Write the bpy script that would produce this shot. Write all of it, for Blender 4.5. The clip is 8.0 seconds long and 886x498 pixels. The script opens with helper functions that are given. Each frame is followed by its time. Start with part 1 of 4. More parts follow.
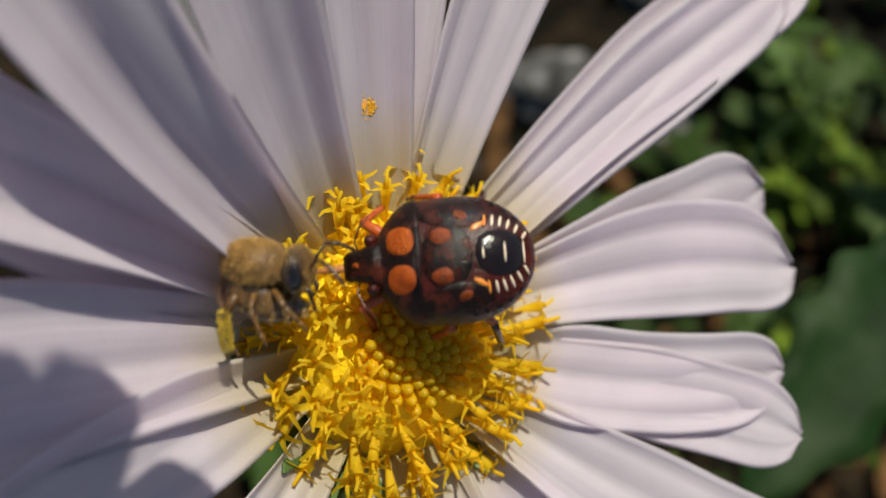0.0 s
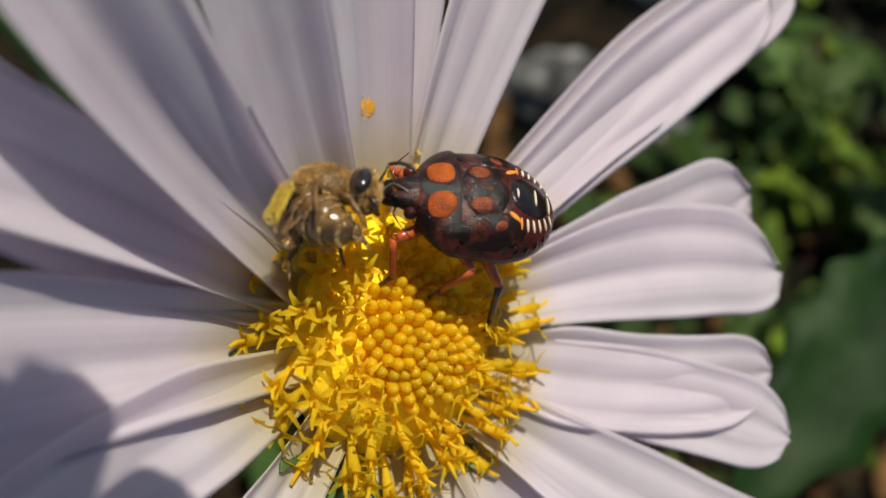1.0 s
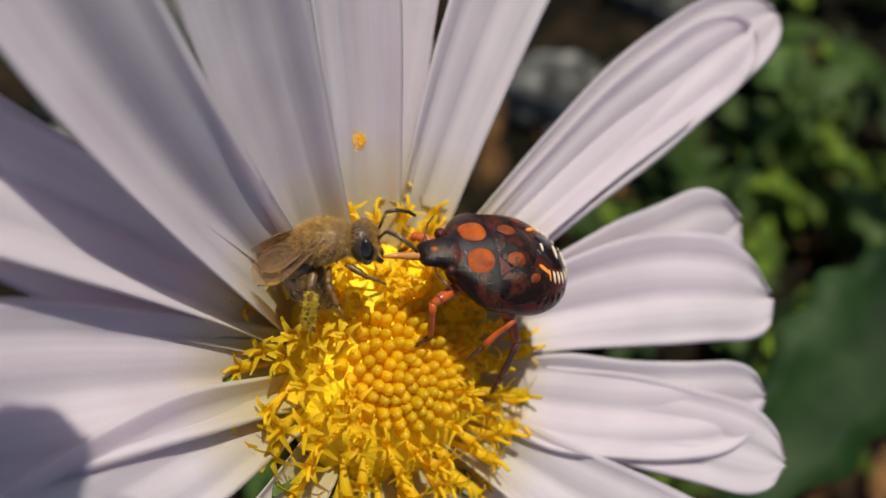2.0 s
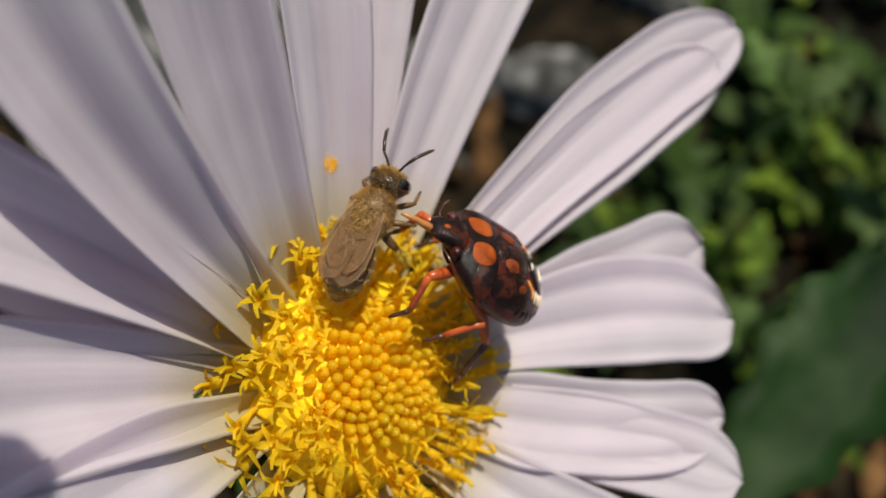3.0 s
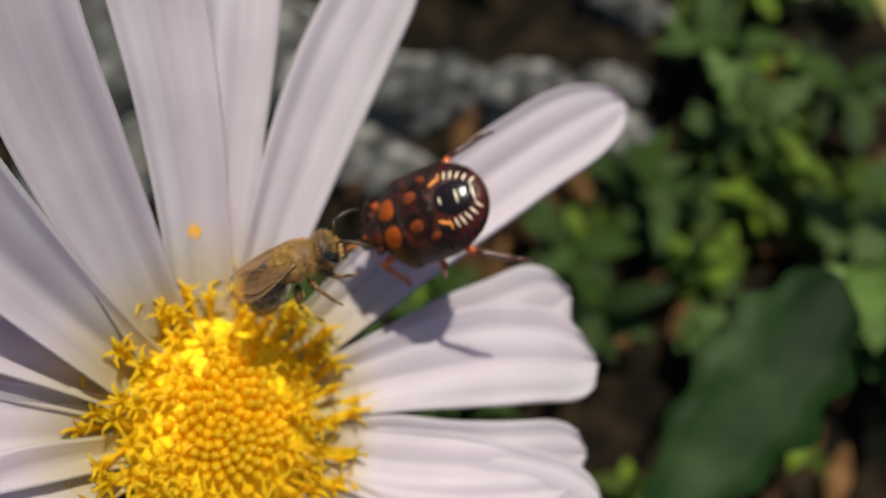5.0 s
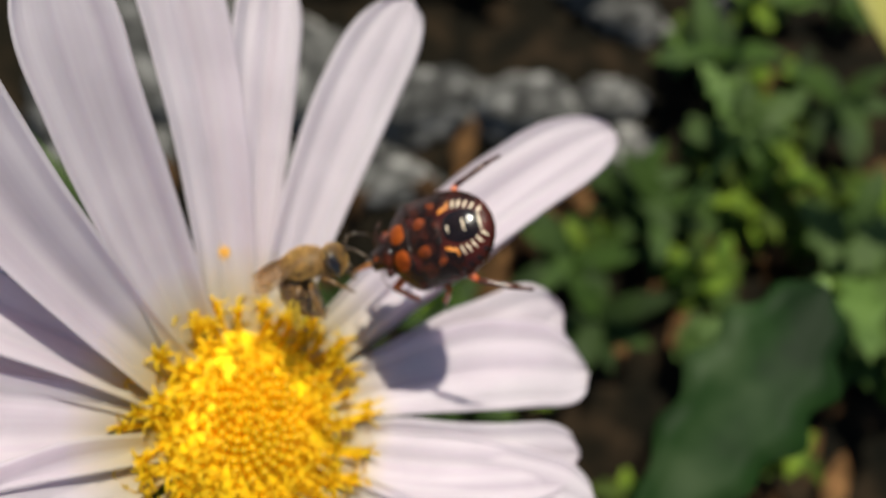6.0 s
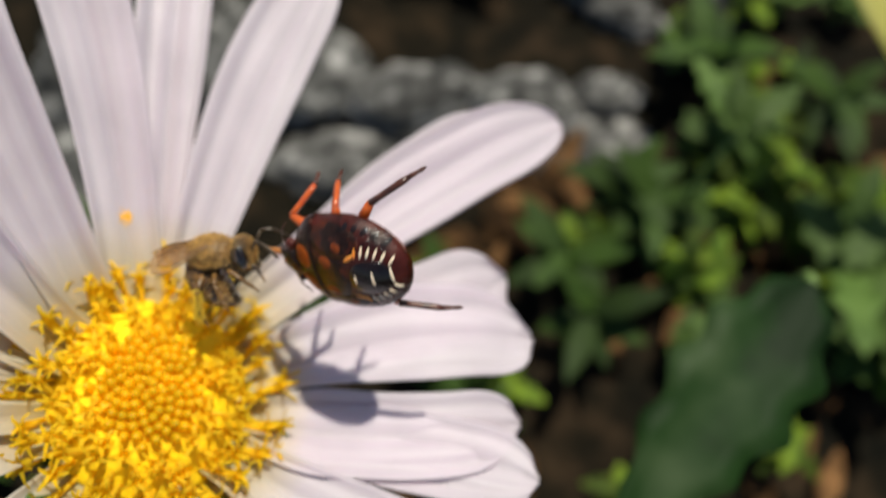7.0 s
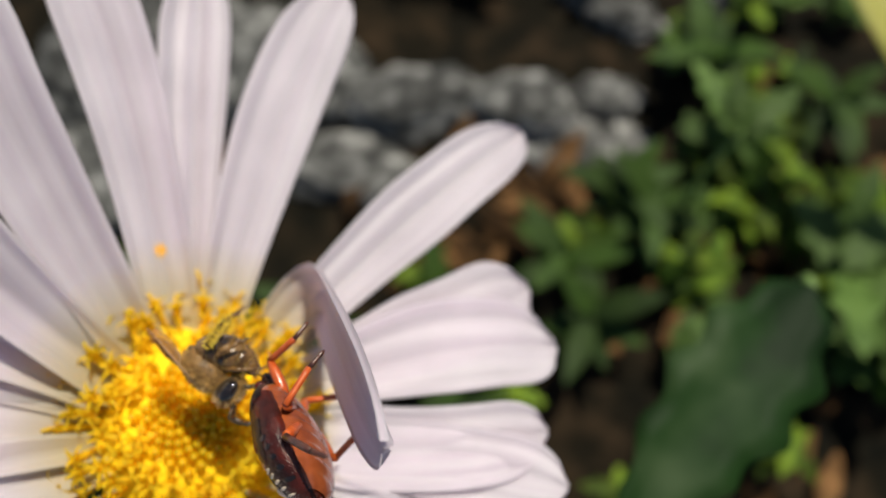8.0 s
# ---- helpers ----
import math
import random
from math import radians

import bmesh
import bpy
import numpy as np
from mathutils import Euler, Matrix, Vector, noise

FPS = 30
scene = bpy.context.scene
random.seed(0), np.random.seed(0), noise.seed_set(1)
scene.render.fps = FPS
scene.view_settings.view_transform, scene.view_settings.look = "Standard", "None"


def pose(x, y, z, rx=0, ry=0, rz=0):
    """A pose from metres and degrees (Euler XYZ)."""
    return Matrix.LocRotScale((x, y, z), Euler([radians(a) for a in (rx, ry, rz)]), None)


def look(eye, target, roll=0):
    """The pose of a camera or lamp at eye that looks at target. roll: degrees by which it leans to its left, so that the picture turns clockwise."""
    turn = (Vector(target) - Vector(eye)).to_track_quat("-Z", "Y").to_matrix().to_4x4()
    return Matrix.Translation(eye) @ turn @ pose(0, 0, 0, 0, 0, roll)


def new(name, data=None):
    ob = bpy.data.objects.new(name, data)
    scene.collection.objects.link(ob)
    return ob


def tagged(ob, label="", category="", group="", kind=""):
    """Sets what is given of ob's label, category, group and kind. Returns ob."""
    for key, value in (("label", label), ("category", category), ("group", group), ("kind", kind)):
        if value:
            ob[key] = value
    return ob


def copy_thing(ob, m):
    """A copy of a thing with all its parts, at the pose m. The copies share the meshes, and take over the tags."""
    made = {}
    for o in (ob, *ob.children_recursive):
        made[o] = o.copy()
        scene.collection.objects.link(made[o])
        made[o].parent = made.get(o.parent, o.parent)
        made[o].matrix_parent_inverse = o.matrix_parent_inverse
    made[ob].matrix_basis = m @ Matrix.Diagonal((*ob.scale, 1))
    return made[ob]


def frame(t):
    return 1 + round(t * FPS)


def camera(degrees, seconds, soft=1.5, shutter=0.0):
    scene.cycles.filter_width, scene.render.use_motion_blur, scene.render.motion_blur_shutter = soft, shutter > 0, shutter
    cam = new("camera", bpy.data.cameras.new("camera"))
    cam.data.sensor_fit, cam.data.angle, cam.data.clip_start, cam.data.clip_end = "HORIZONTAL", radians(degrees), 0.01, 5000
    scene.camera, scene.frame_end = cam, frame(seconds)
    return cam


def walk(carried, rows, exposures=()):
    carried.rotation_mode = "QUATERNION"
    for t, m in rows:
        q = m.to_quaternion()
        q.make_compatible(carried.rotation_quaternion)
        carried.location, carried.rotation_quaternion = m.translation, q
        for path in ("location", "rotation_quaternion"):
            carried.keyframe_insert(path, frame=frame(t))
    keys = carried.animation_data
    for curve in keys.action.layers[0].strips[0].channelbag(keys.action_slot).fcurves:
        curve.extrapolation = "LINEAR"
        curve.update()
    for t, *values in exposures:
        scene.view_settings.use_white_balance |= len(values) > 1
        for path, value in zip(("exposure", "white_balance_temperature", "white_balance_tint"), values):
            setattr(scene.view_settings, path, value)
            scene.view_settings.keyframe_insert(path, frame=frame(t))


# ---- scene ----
# ---- camera ----
MM = 0.001
cam = camera(56.0, 8.0, soft=1.5, shutter=0.3)
cam.data.dof.use_dof = True
cam.data.dof.focus_distance = 0.0428
cam.data.dof.aperture_fstop = 27.0
# seconds, then place in millimetres and turn in degrees
CAMERA = [
    (0.0, 0.00, 0.00, 165.00, 20.0, -0.0, 0.0),
    (0.5, 0.64, 1.10, 165.40, 19.6, 0.2, 0.1),
    (1.0, 1.22, 1.56, 165.57, 19.4, 0.3, 0.1),
    (1.5, 1.44, 2.02, 165.73, 19.4, 0.2, 0.1),
    (3.0, 4.11, 4.24, 166.54, 18.5, 0.5, 0.2),
    (3.5, 4.36, 4.76, 167.58, 18.2, 0.5, 0.2),
    (4.0, 5.92, 5.11, 168.99, 18.2, 0.6, 0.2),
    (4.5, 7.96, 4.98, 170.01, 18.2, 0.4, 0.2),
    (6.0, 9.71, 4.60, 174.12, 18.9, 0.8, 0.3),
    (6.5, 11.87, 4.49, 174.08, 18.7, 1.2, 0.4),
    (7.0, 11.97, 4.61, 174.13, 18.6, 1.2, 0.4),
    (7.5, 11.74, 4.51, 174.09, 18.7, 1.1, 0.4),
    (8.0, 11.88, 4.76, 174.18, 18.7, 1.1, 0.4),
]
walk(cam, [(t, pose(x * MM, y * MM, z * MM, rx, ry, rz)) for t, x, y, z, rx, ry, rz in CAMERA],
     exposures=[(0.0, -0.01, 6480, 4), (3.0, 0.05, 6480, 4), (4.0, 0.06, 6480, 4), (4.5, -0.06, 6480, 4), (6.0, 0.24, 6480, 4), (8.0, 0.20, 6480, 4)])

# ---- light ----
SUN_DIR = Vector((0.21, 0.40, 0.89)).normalized()
sky_world = bpy.data.worlds.new("sky")
scene.world = sky_world
sky_world.use_nodes = True
sky_nodes = sky_world.node_tree.nodes
sky_tex = sky_nodes.new("ShaderNodeTexSky")
sky_tex.sky_type = "NISHITA"
sky_tex.sun_disc = False
sky_tex.sun_elevation = math.asin(SUN_DIR.z)
sky_tex.sun_rotation = math.atan2(SUN_DIR.x, SUN_DIR.y)
sky_nodes["Background"].inputs["Strength"].default_value = 0.075
sky_world.node_tree.links.new(sky_tex.outputs["Color"], sky_nodes["Background"].inputs["Color"])
sun_data = bpy.data.lights.new("sun", "SUN")
sun_data.energy = 4.9
sun_data.angle = radians(0.5)
sun_data.color = (1.0, 0.92, 0.80)
sun = new("sun", sun_data)
sun.matrix_world = look(SUN_DIR * 2, (0, 0, 0))


# ---- materials ----
def material(name, colours, rough=0.5, size=1.0, detail=4.0, bump=0.0, bump_size=None, metal=0.0,
             translucent=0.0, spec=0.5, coat=0.0, sheen=0.0, vary=0.0, stretch=(1, 1, 1), clear=0.0):
    """A surface: colours mixed by a noise whose grain is size millimetres; bump in millimetres; vary: change from piece to piece."""
    m = bpy.data.materials.new(name)
    m.use_nodes = True
    nodes, links = m.node_tree.nodes, m.node_tree.links
    bsdf = nodes["Principled BSDF"]
    coord = nodes.new("ShaderNodeTexCoord")
    mapping = nodes.new("ShaderNodeMapping")
    mapping.inputs["Scale"].default_value = stretch
    links.new(coord.outputs["Object"], mapping.inputs["Vector"])
    tex = nodes.new("ShaderNodeTexNoise")
    tex.inputs["Scale"].default_value = 1000.0 / size
    tex.inputs["Detail"].default_value = detail
    links.new(mapping.outputs["Vector"], tex.inputs["Vector"])
    ramp = nodes.new("ShaderNodeValToRGB")
    for i, c in enumerate(colours):
        at = 0.3 + 0.4 * i / max(1, len(colours) - 1)
        e = ramp.color_ramp.elements[i] if i < 2 else ramp.color_ramp.elements.new(at)
        e.position = at
        e.color = (*c, 1)
    if len(colours) == 1:
        ramp.color_ramp.elements[1].color = (*colours[0], 1)
    links.new(tex.outputs["Fac"], ramp.inputs["Fac"])
    colour = ramp.outputs["Color"]
    if vary:
        info = nodes.new("ShaderNodeObjectInfo")
        hsv = nodes.new("ShaderNodeHueSaturation")
        span = nodes.new("ShaderNodeMapRange")
        span.inputs["To Min"].default_value, span.inputs["To Max"].default_value = 1 - vary, 1 + vary
        links.new(info.outputs["Random"], span.inputs["Value"])
        links.new(span.outputs["Result"], hsv.inputs["Value"])
        links.new(colour, hsv.inputs["Color"])
        colour = hsv.outputs["Color"]
    links.new(colour, bsdf.inputs["Base Color"])
    bsdf.inputs["Roughness"].default_value = rough
    bsdf.inputs["Metallic"].default_value = metal
    bsdf.inputs["Specular IOR Level"].default_value = spec
    bsdf.inputs["Coat Weight"].default_value = coat
    bsdf.inputs["Coat Roughness"].default_value = 0.12
    bsdf.inputs["Sheen Weight"].default_value = sheen
    if bump:
        fine = nodes.new("ShaderNodeTexNoise")
        fine.inputs["Scale"].default_value = 1000.0 / (bump_size or size * 0.4)
        fine.inputs["Detail"].default_value = 3
        links.new(mapping.outputs["Vector"], fine.inputs["Vector"])
        relief = nodes.new("ShaderNodeBump")
        relief.inputs["Distance"].default_value = bump * MM
        links.new(fine.outputs["Fac"], relief.inputs["Height"])
        links.new(relief.outputs["Normal"], bsdf.inputs["Normal"])
    if translucent:
        thin = nodes.new("ShaderNodeBsdfTranslucent")
        links.new(colour, thin.inputs["Color"])
        mix = nodes.new("ShaderNodeMixShader")
        mix.inputs[0].default_value = translucent
        links.new(bsdf.outputs["BSDF"], mix.inputs[1])
        links.new(thin.outputs["BSDF"], mix.inputs[2])
        links.new(mix.outputs["Shader"], nodes["Material Output"].inputs["Surface"])
    if clear:
        # a thin skin lets a little light straight through, tinted
        last = nodes["Material Output"].inputs["Surface"].links[0].from_socket
        through_light = nodes.new("ShaderNodeBsdfTransparent")
        links.new(colour, through_light.inputs["Color"])
        blend = nodes.new("ShaderNodeMixShader")
        blend.inputs[0].default_value = clear
        links.new(last, blend.inputs[1])
        links.new(through_light.outputs["BSDF"], blend.inputs[2])
        links.new(blend.outputs["Shader"], nodes["Material Output"].inputs["Surface"])
    return m


def petal_material():
    """Pale lilac-white petal: yellow-green at the foot, faint lengthwise veins, tiny glistening cells."""
    m = material("petal", [(0.78, 0.725, 0.78), (0.88, 0.83, 0.88)], rough=0.42, size=6.0, translucent=0.57, spec=0.3, clear=0.12)
    nodes, links = m.node_tree.nodes, m.node_tree.links
    bsdf = nodes["Principled BSDF"]
    base = bsdf.inputs["Base Color"].links[0].from_socket
    uv = nodes.new("ShaderNodeUVMap")
    split = nodes.new("ShaderNodeSeparateXYZ")
    links.new(uv.outputs["UV"], split.inputs[0])
    # veins run along the petal
    vmap = nodes.new("ShaderNodeMapping")
    vmap.inputs["Scale"].default_value = (15, 0.9, 1)
    links.new(uv.outputs["UV"], vmap.inputs["Vector"])
    vein = nodes.new("ShaderNodeTexNoise")
    vein.inputs["Scale"].default_value = 1.0
    vein.inputs["Detail"].default_value = 3
    links.new(vmap.outputs["Vector"], vein.inputs["Vector"])
    vramp = nodes.new("ShaderNodeValToRGB")
    vramp.color_ramp.elements[0].position, vramp.color_ramp.elements[1].position = 0.36, 0.58
    vramp.color_ramp.elements[0].color = (0.90, 0.85, 0.91, 1)
    vramp.color_ramp.elements[1].color = (1, 1, 1, 1)
    links.new(vein.outputs["Fac"], vramp.inputs["Fac"])
    veined = nodes.new("ShaderNodeMix")
    veined.data_type, veined.blend_type = "RGBA", "MULTIPLY"
    veined.inputs[0].default_value = 0.4
    links.new(base, veined.inputs[6])
    links.new(vramp.outputs["Color"], veined.inputs[7])
    foot = nodes.new("ShaderNodeValToRGB")
    foot.color_ramp.elements[0].position, foot.color_ramp.elements[1].position = 0.02, 0.27
    foot.color_ramp.elements[0].color, foot.color_ramp.elements[1].color = (1, 1, 1, 1), (0, 0, 0, 1)
    links.new(split.outputs["Y"], foot.inputs["Fac"])
    tinted = nodes.new("ShaderNodeMix")
    tinted.data_type = "RGBA"
    links.new(foot.outputs["Color"], tinted.inputs[0])
    links.new(veined.outputs[2], tinted.inputs[6])
    tinted.inputs[7].default_value = (0.70, 0.62, 0.30, 1)
    links.new(tinted.outputs[2], bsdf.inputs["Base Color"])
    # light that passes through the flesh comes out warmer
    warm = nodes.new("ShaderNodeMix")
    warm.data_type, warm.blend_type = "RGBA", "MULTIPLY"
    warm.inputs[0].default_value = 1.0
    links.new(tinted.outputs[2], warm.inputs[6])
    warm.inputs[7].default_value = (1.0, 0.965, 0.96, 1)
    for n in nodes:
        if n.bl_idname in ("ShaderNodeBsdfTranslucent", "ShaderNodeBsdfTransparent"):
            links.new(warm.outputs[2], n.inputs["Color"])
    coord = nodes.new("ShaderNodeTexCoord")
    cells = nodes.new("ShaderNodeTexVoronoi")
    cells.inputs["Scale"].default_value = 1000 / 0.16
    links.new(coord.outputs["Object"], cells.inputs["Vector"])
    relief = nodes.new("ShaderNodeBump")
    relief.inputs["Distance"].default_value = 0.02 * MM
    relief.inputs["Strength"].default_value = 0.5
    links.new(cells.outputs["Distance"], relief.inputs["Height"])
    ridge = nodes.new("ShaderNodeBump")
    ridge.inputs["Distance"].default_value = 0.03 * MM
    links.new(vein.outputs["Fac"], ridge.inputs["Height"])
    links.new(relief.outputs["Normal"], ridge.inputs["Normal"])
    links.new(ridge.outputs["Normal"], bsdf.inputs["Normal"])
    return m


PETAL = petal_material()
FLORET = material("floret_yellow", [(0.88, 0.60, 0.012), (0.95, 0.77, 0.06)], rough=0.5, size=2.0, translucent=0.5, vary=0.12, clear=0.2, spec=0.15)
BUD = material("bud_yellow", [(0.88, 0.60, 0.008), (0.94, 0.72, 0.025)], rough=0.30, size=1.5, translucent=0.6, vary=0.10, spec=0.6, clear=0.15)
CORE = material("disc_core", [(0.86, 0.55, 0.008), (0.90, 0.65, 0.018)], rough=0.6, size=0.8, bump=0.1, spec=0.2)
BRACT = material("bract_green", [(0.05, 0.10, 0.025), (0.12, 0.19, 0.05)], rough=0.5, size=1.5, bump=0.05, translucent=0.15)
STEM = material("stem_green", [(0.10, 0.17, 0.04), (0.17, 0.25, 0.07)], rough=0.55, size=2.0, bump=0.05)
POLLEN = material("pollen", [(0.85, 0.42, 0.01), (0.9, 0.55, 0.03)], rough=0.6, size=0.4, bump=0.05)

SHELL = material("shell_black", [(0.004, 0.002, 0.001), (0.014, 0.005, 0.003), (0.080, 0.016, 0.006)], rough=0.15, size=0.9, bump=0.06, bump_size=0.12, spec=0.28)
MAROON = material("shell_maroon", [(0.014, 0.003, 0.002), (0.075, 0.011, 0.006)], rough=0.20, size=1.2, bump=0.07, bump_size=0.14, spec=0.36)
PLATE = material("plate_black", [(0.006, 0.004, 0.004), (0.014, 0.007, 0.006)], rough=0.14, size=1.0, bump=0.03, bump_size=0.2, coat=0.35, spec=0.3)
SPOT_DIM = material("spot_russet", [(0.10, 0.020, 0.004), (0.26, 0.05, 0.008)], rough=0.26, size=0.5, bump=0.09, bump_size=0.12, spec=0.25)
SPOT = material("spot_orange", [(0.17, 0.028, 0.003), (0.33, 0.062, 0.005), (0.40, 0.088, 0.008)], rough=0.40, size=0.9, bump=0.08, bump_size=0.11, spec=0.18)
AMBER = material("bar_amber", [(0.72, 0.20, 0.02), (0.78, 0.32, 0.05)], rough=0.3, size=0.5, coat=0.3)
IVORY = material("bar_ivory", [(0.74, 0.56, 0.40), (0.82, 0.70, 0.52)], rough=0.3, size=0.5, coat=0.3)
BELLY = material("belly_red", [(0.20, 0.042, 0.014), (0.34, 0.082, 0.024)], rough=0.25, size=1.1, bump=0.02, coat=0.4, translucent=0.15)
LEG_RED = material("leg_orange_red", [(0.42, 0.06, 0.012), (0.58, 0.12, 0.02)], rough=0.28, size=0.6, coat=0.3, translucent=0.15)
LEG_DARK = material("leg_dark", [(0.03, 0.012, 0.01), (0.10, 0.03, 0.015)], rough=0.3, size=0.5, bump=0.02, coat=0.3)
BEAK = material("beak_orange", [(0.55, 0.20, 0.05), (0.66, 0.30, 0.10)], rough=0.3, size=0.4, translucent=0.3)

BEE_SKIN = material("bee_skin", [(0.022, 0.014, 0.008), (0.06, 0.038, 0.018)], rough=0.30, size=0.8, bump=0.03, bump_size=0.12)
BEE_HIDE = material("bee_hide", [(0.09, 0.048, 0.014), (0.26, 0.14, 0.040)], rough=0.45, size=0.6, bump=0.04, bump_size=0.1)
BEE_FUR = material("bee_fur", [(0.30, 0.155, 0.030), (0.82, 0.52, 0.16)], rough=0.36, size=0.35, sheen=0.3, translucent=0.3)
BEE_BAND = material("bee_band", [(0.62, 0.40, 0.12), (0.76, 0.54, 0.22)], rough=0.6, size=0.5, translucent=0.1)
BEE_TAIL = material("bee_tail", [(0.035, 0.018, 0.007), (0.20, 0.105, 0.032)], rough=0.2, size=0.9, bump=0.02, bump_size=0.15, coat=0.3)
BEE_EYE = material("bee_eye", [(0.006, 0.004, 0.003), (0.016, 0.010, 0.007)], rough=0.12, size=0.4, coat=0.8)
BEE_LEG = material("bee_leg", [(0.06, 0.030, 0.010), (0.22, 0.11, 0.03)], rough=0.4, size=0.5, bump=0.03)
BEE_POLLEN = material("bee_pollen", [(0.66, 0.44, 0.03), (0.80, 0.60, 0.06)], rough=0.7, size=0.25, bump=0.06, bump_size=0.1)
WING_VEIN = material("wing_vein", [(0.20, 0.11, 0.05), (0.30, 0.18, 0.08)], rough=0.4, size=0.5)


def wing_material():
    """Thin amber membrane that lets most light through and glints."""
    m = material("wing_membrane", [(0.30, 0.18, 0.09), (0.42, 0.27, 0.15)], rough=0.09, size=1.2, bump=0.05, bump_size=0.5, spec=0.8)
    nodes, links = m.node_tree.nodes, m.node_tree.links
    clear = nodes.new("ShaderNodeBsdfTransparent")
    clear.inputs["Color"].default_value = (0.965, 0.90, 0.82, 1)
    mix = nodes.new("ShaderNodeMixShader")
    mix.inputs[0].default_value = 0.20
    links.new(clear.outputs["BSDF"], mix.inputs[1])
    links.new(nodes["Principled BSDF"].outputs["BSDF"], mix.inputs[2])
    links.new(mix.outputs["Shader"], nodes["Material Output"].inputs["Surface"])
    return m


WING = wing_material()
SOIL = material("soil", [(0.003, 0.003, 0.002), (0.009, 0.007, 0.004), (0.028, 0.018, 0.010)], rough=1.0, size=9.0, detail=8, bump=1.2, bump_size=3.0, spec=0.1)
STONE = material("grey_stone", [(0.012, 0.012, 0.012), (0.072, 0.070, 0.066), (0.30, 0.29, 0.28)], rough=0.9, size=5.0, detail=10, bump=0.5, bump_size=2.0, vary=0.30, spec=0.2)
LEAF = material("leaf_green", [(0.026, 0.060, 0.004), (0.145, 0.205, 0.016)], rough=0.6, size=6.0, bump=0.2, bump_size=1.5, translucent=0.3, vary=0.8, spec=0.15)
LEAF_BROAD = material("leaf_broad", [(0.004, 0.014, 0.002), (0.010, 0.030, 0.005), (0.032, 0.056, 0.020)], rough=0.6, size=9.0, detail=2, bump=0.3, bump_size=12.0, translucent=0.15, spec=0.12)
LEAF_PALE = material("leaf_pale", [(0.040, 0.076, 0.012), (0.085, 0.14, 0.030)], rough=0.6, size=6.0, bump=0.2, bump_size=1.5, translucent=0.25, vary=0.4, spec=0.2)
LEAF_DARK = material("leaf_dark", [(0.012, 0.028, 0.004), (0.036, 0.066, 0.010)], rough=0.6, size=7.0, bump=0.25, bump_size=2.0, translucent=0.15, vary=0.5, spec=0.15)
LEAF_YELLOW = material("leaf_yellow", [(0.30, 0.30, 0.05), (0.42, 0.38, 0.09)], rough=0.45, size=8.0, bump=0.15, translucent=0.3)
DRY = material("dry_leaf", [(0.022, 0.012, 0.005), (0.13, 0.066, 0.026)], rough=0.9, size=4.0, bump=0.3, bump_size=1.2, vary=0.7, spec=0.1)


# ---- building helpers ----
def part(name, bm, mat, parent=None, label="", smooth=True):
    """Links a bmesh as one mesh object under a thing or a part."""
    me = bpy.data.meshes.new(name)
    bm.normal_update()
    bm.to_mesh(me)
    bm.free()
    me.materials.append(mat)
    if smooth:
        me.polygons.foreach_set("use_smooth", [True] * len(me.polygons))
    ob = new(name, me)
    ob.parent = parent
    if label:
        tagged(ob, label)
    return ob


def loft(bm, rings, caps=True, closed=True):
    """Skins a row of rings (each a list of points in metres)."""
    made = [[bm.verts.new(p) for p in ring] for ring in rings]
    n = len(made[0])
    for a, b in zip(made, made[1:]):
        for i in range(n if closed else n - 1):
            j = (i + 1) % n
            bm.faces.new((a[i], a[j], b[j], b[i]))
    if caps:
        bm.faces.new(made[0][::-1])
        bm.faces.new(made[-1])
    return made


def tube(bm, points, radii, n=8):
    """A round limb through points (millimetres) with a radius at each."""
    pts = [Vector(p) for p in points]
    rings = []
    side = None
    for i, p in enumerate(pts):
        d = (pts[min(i + 1, len(pts) - 1)] - pts[max(i - 1, 0)]).normalized()
        if side is None:
            side = d.orthogonal().normalized()
        side = (side - d * side.dot(d)).normalized()
        up = d.cross(side)
        rings.append([(p + (side * math.cos(2 * math.pi * k / n) + up * math.sin(2 * math.pi * k / n)) * radii[i]) * MM for k in range(n)])
    loft(bm, rings)


def ovoid(bm, centre, size, n=14, m=9, squash=None):
    """An egg along x, millimetres; squash(u) scales the ring at u from -1 to 1."""
    cx, cy, cz = centre
    rings = []
    for i in range(m + 1):
        a = math.pi * (0.03 + 0.94 * i / m)
        u, r = -math.cos(a), math.sin(a)
        k = squash(u) if squash else 1
        rings.append([Vector((cx + u * size[0], cy + r * k * size[1] * math.cos(2 * math.pi * j / n), cz + r * k * size[2] * math.sin(2 * math.pi * j / n))) * MM for j in range(n)])
    loft(bm, rings)


def smoothstep(x, a, b):
    x = max(0.0, min(1.0, (x - a) / (b - a)))
    return x * x * (3 - 2 * x)


# ---- ground ----
def ground_height(x, y):
    """Millimetres."""
    p = Vector((x * 0.03, y * 0.03, 0.7))
    return 5.0 * noise.noise(p) + 2.0 * noise.noise(p * 4) - 2.0 if abs(x) < 900 and abs(y) < 900 else 0.0


def build_ground():
    steps = [s * v for s in (-1, 1) for v in (260, 420, 800, 3000, 20000, 150000, 1200000)]
    steps = sorted(steps + [-220 + 8 * i for i in range(56)])
    bm = bmesh.new()
    grid = [[bm.verts.new(Vector((x, y + 60, ground_height(x, y + 60))) * MM) for x in steps] for y in steps]
    for a, b in zip(grid, grid[1:]):
        for i in range(len(steps) - 1):
            bm.faces.new((a[i], a[i + 1], b[i + 1], b[i]))
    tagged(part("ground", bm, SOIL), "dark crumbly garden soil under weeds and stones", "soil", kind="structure")


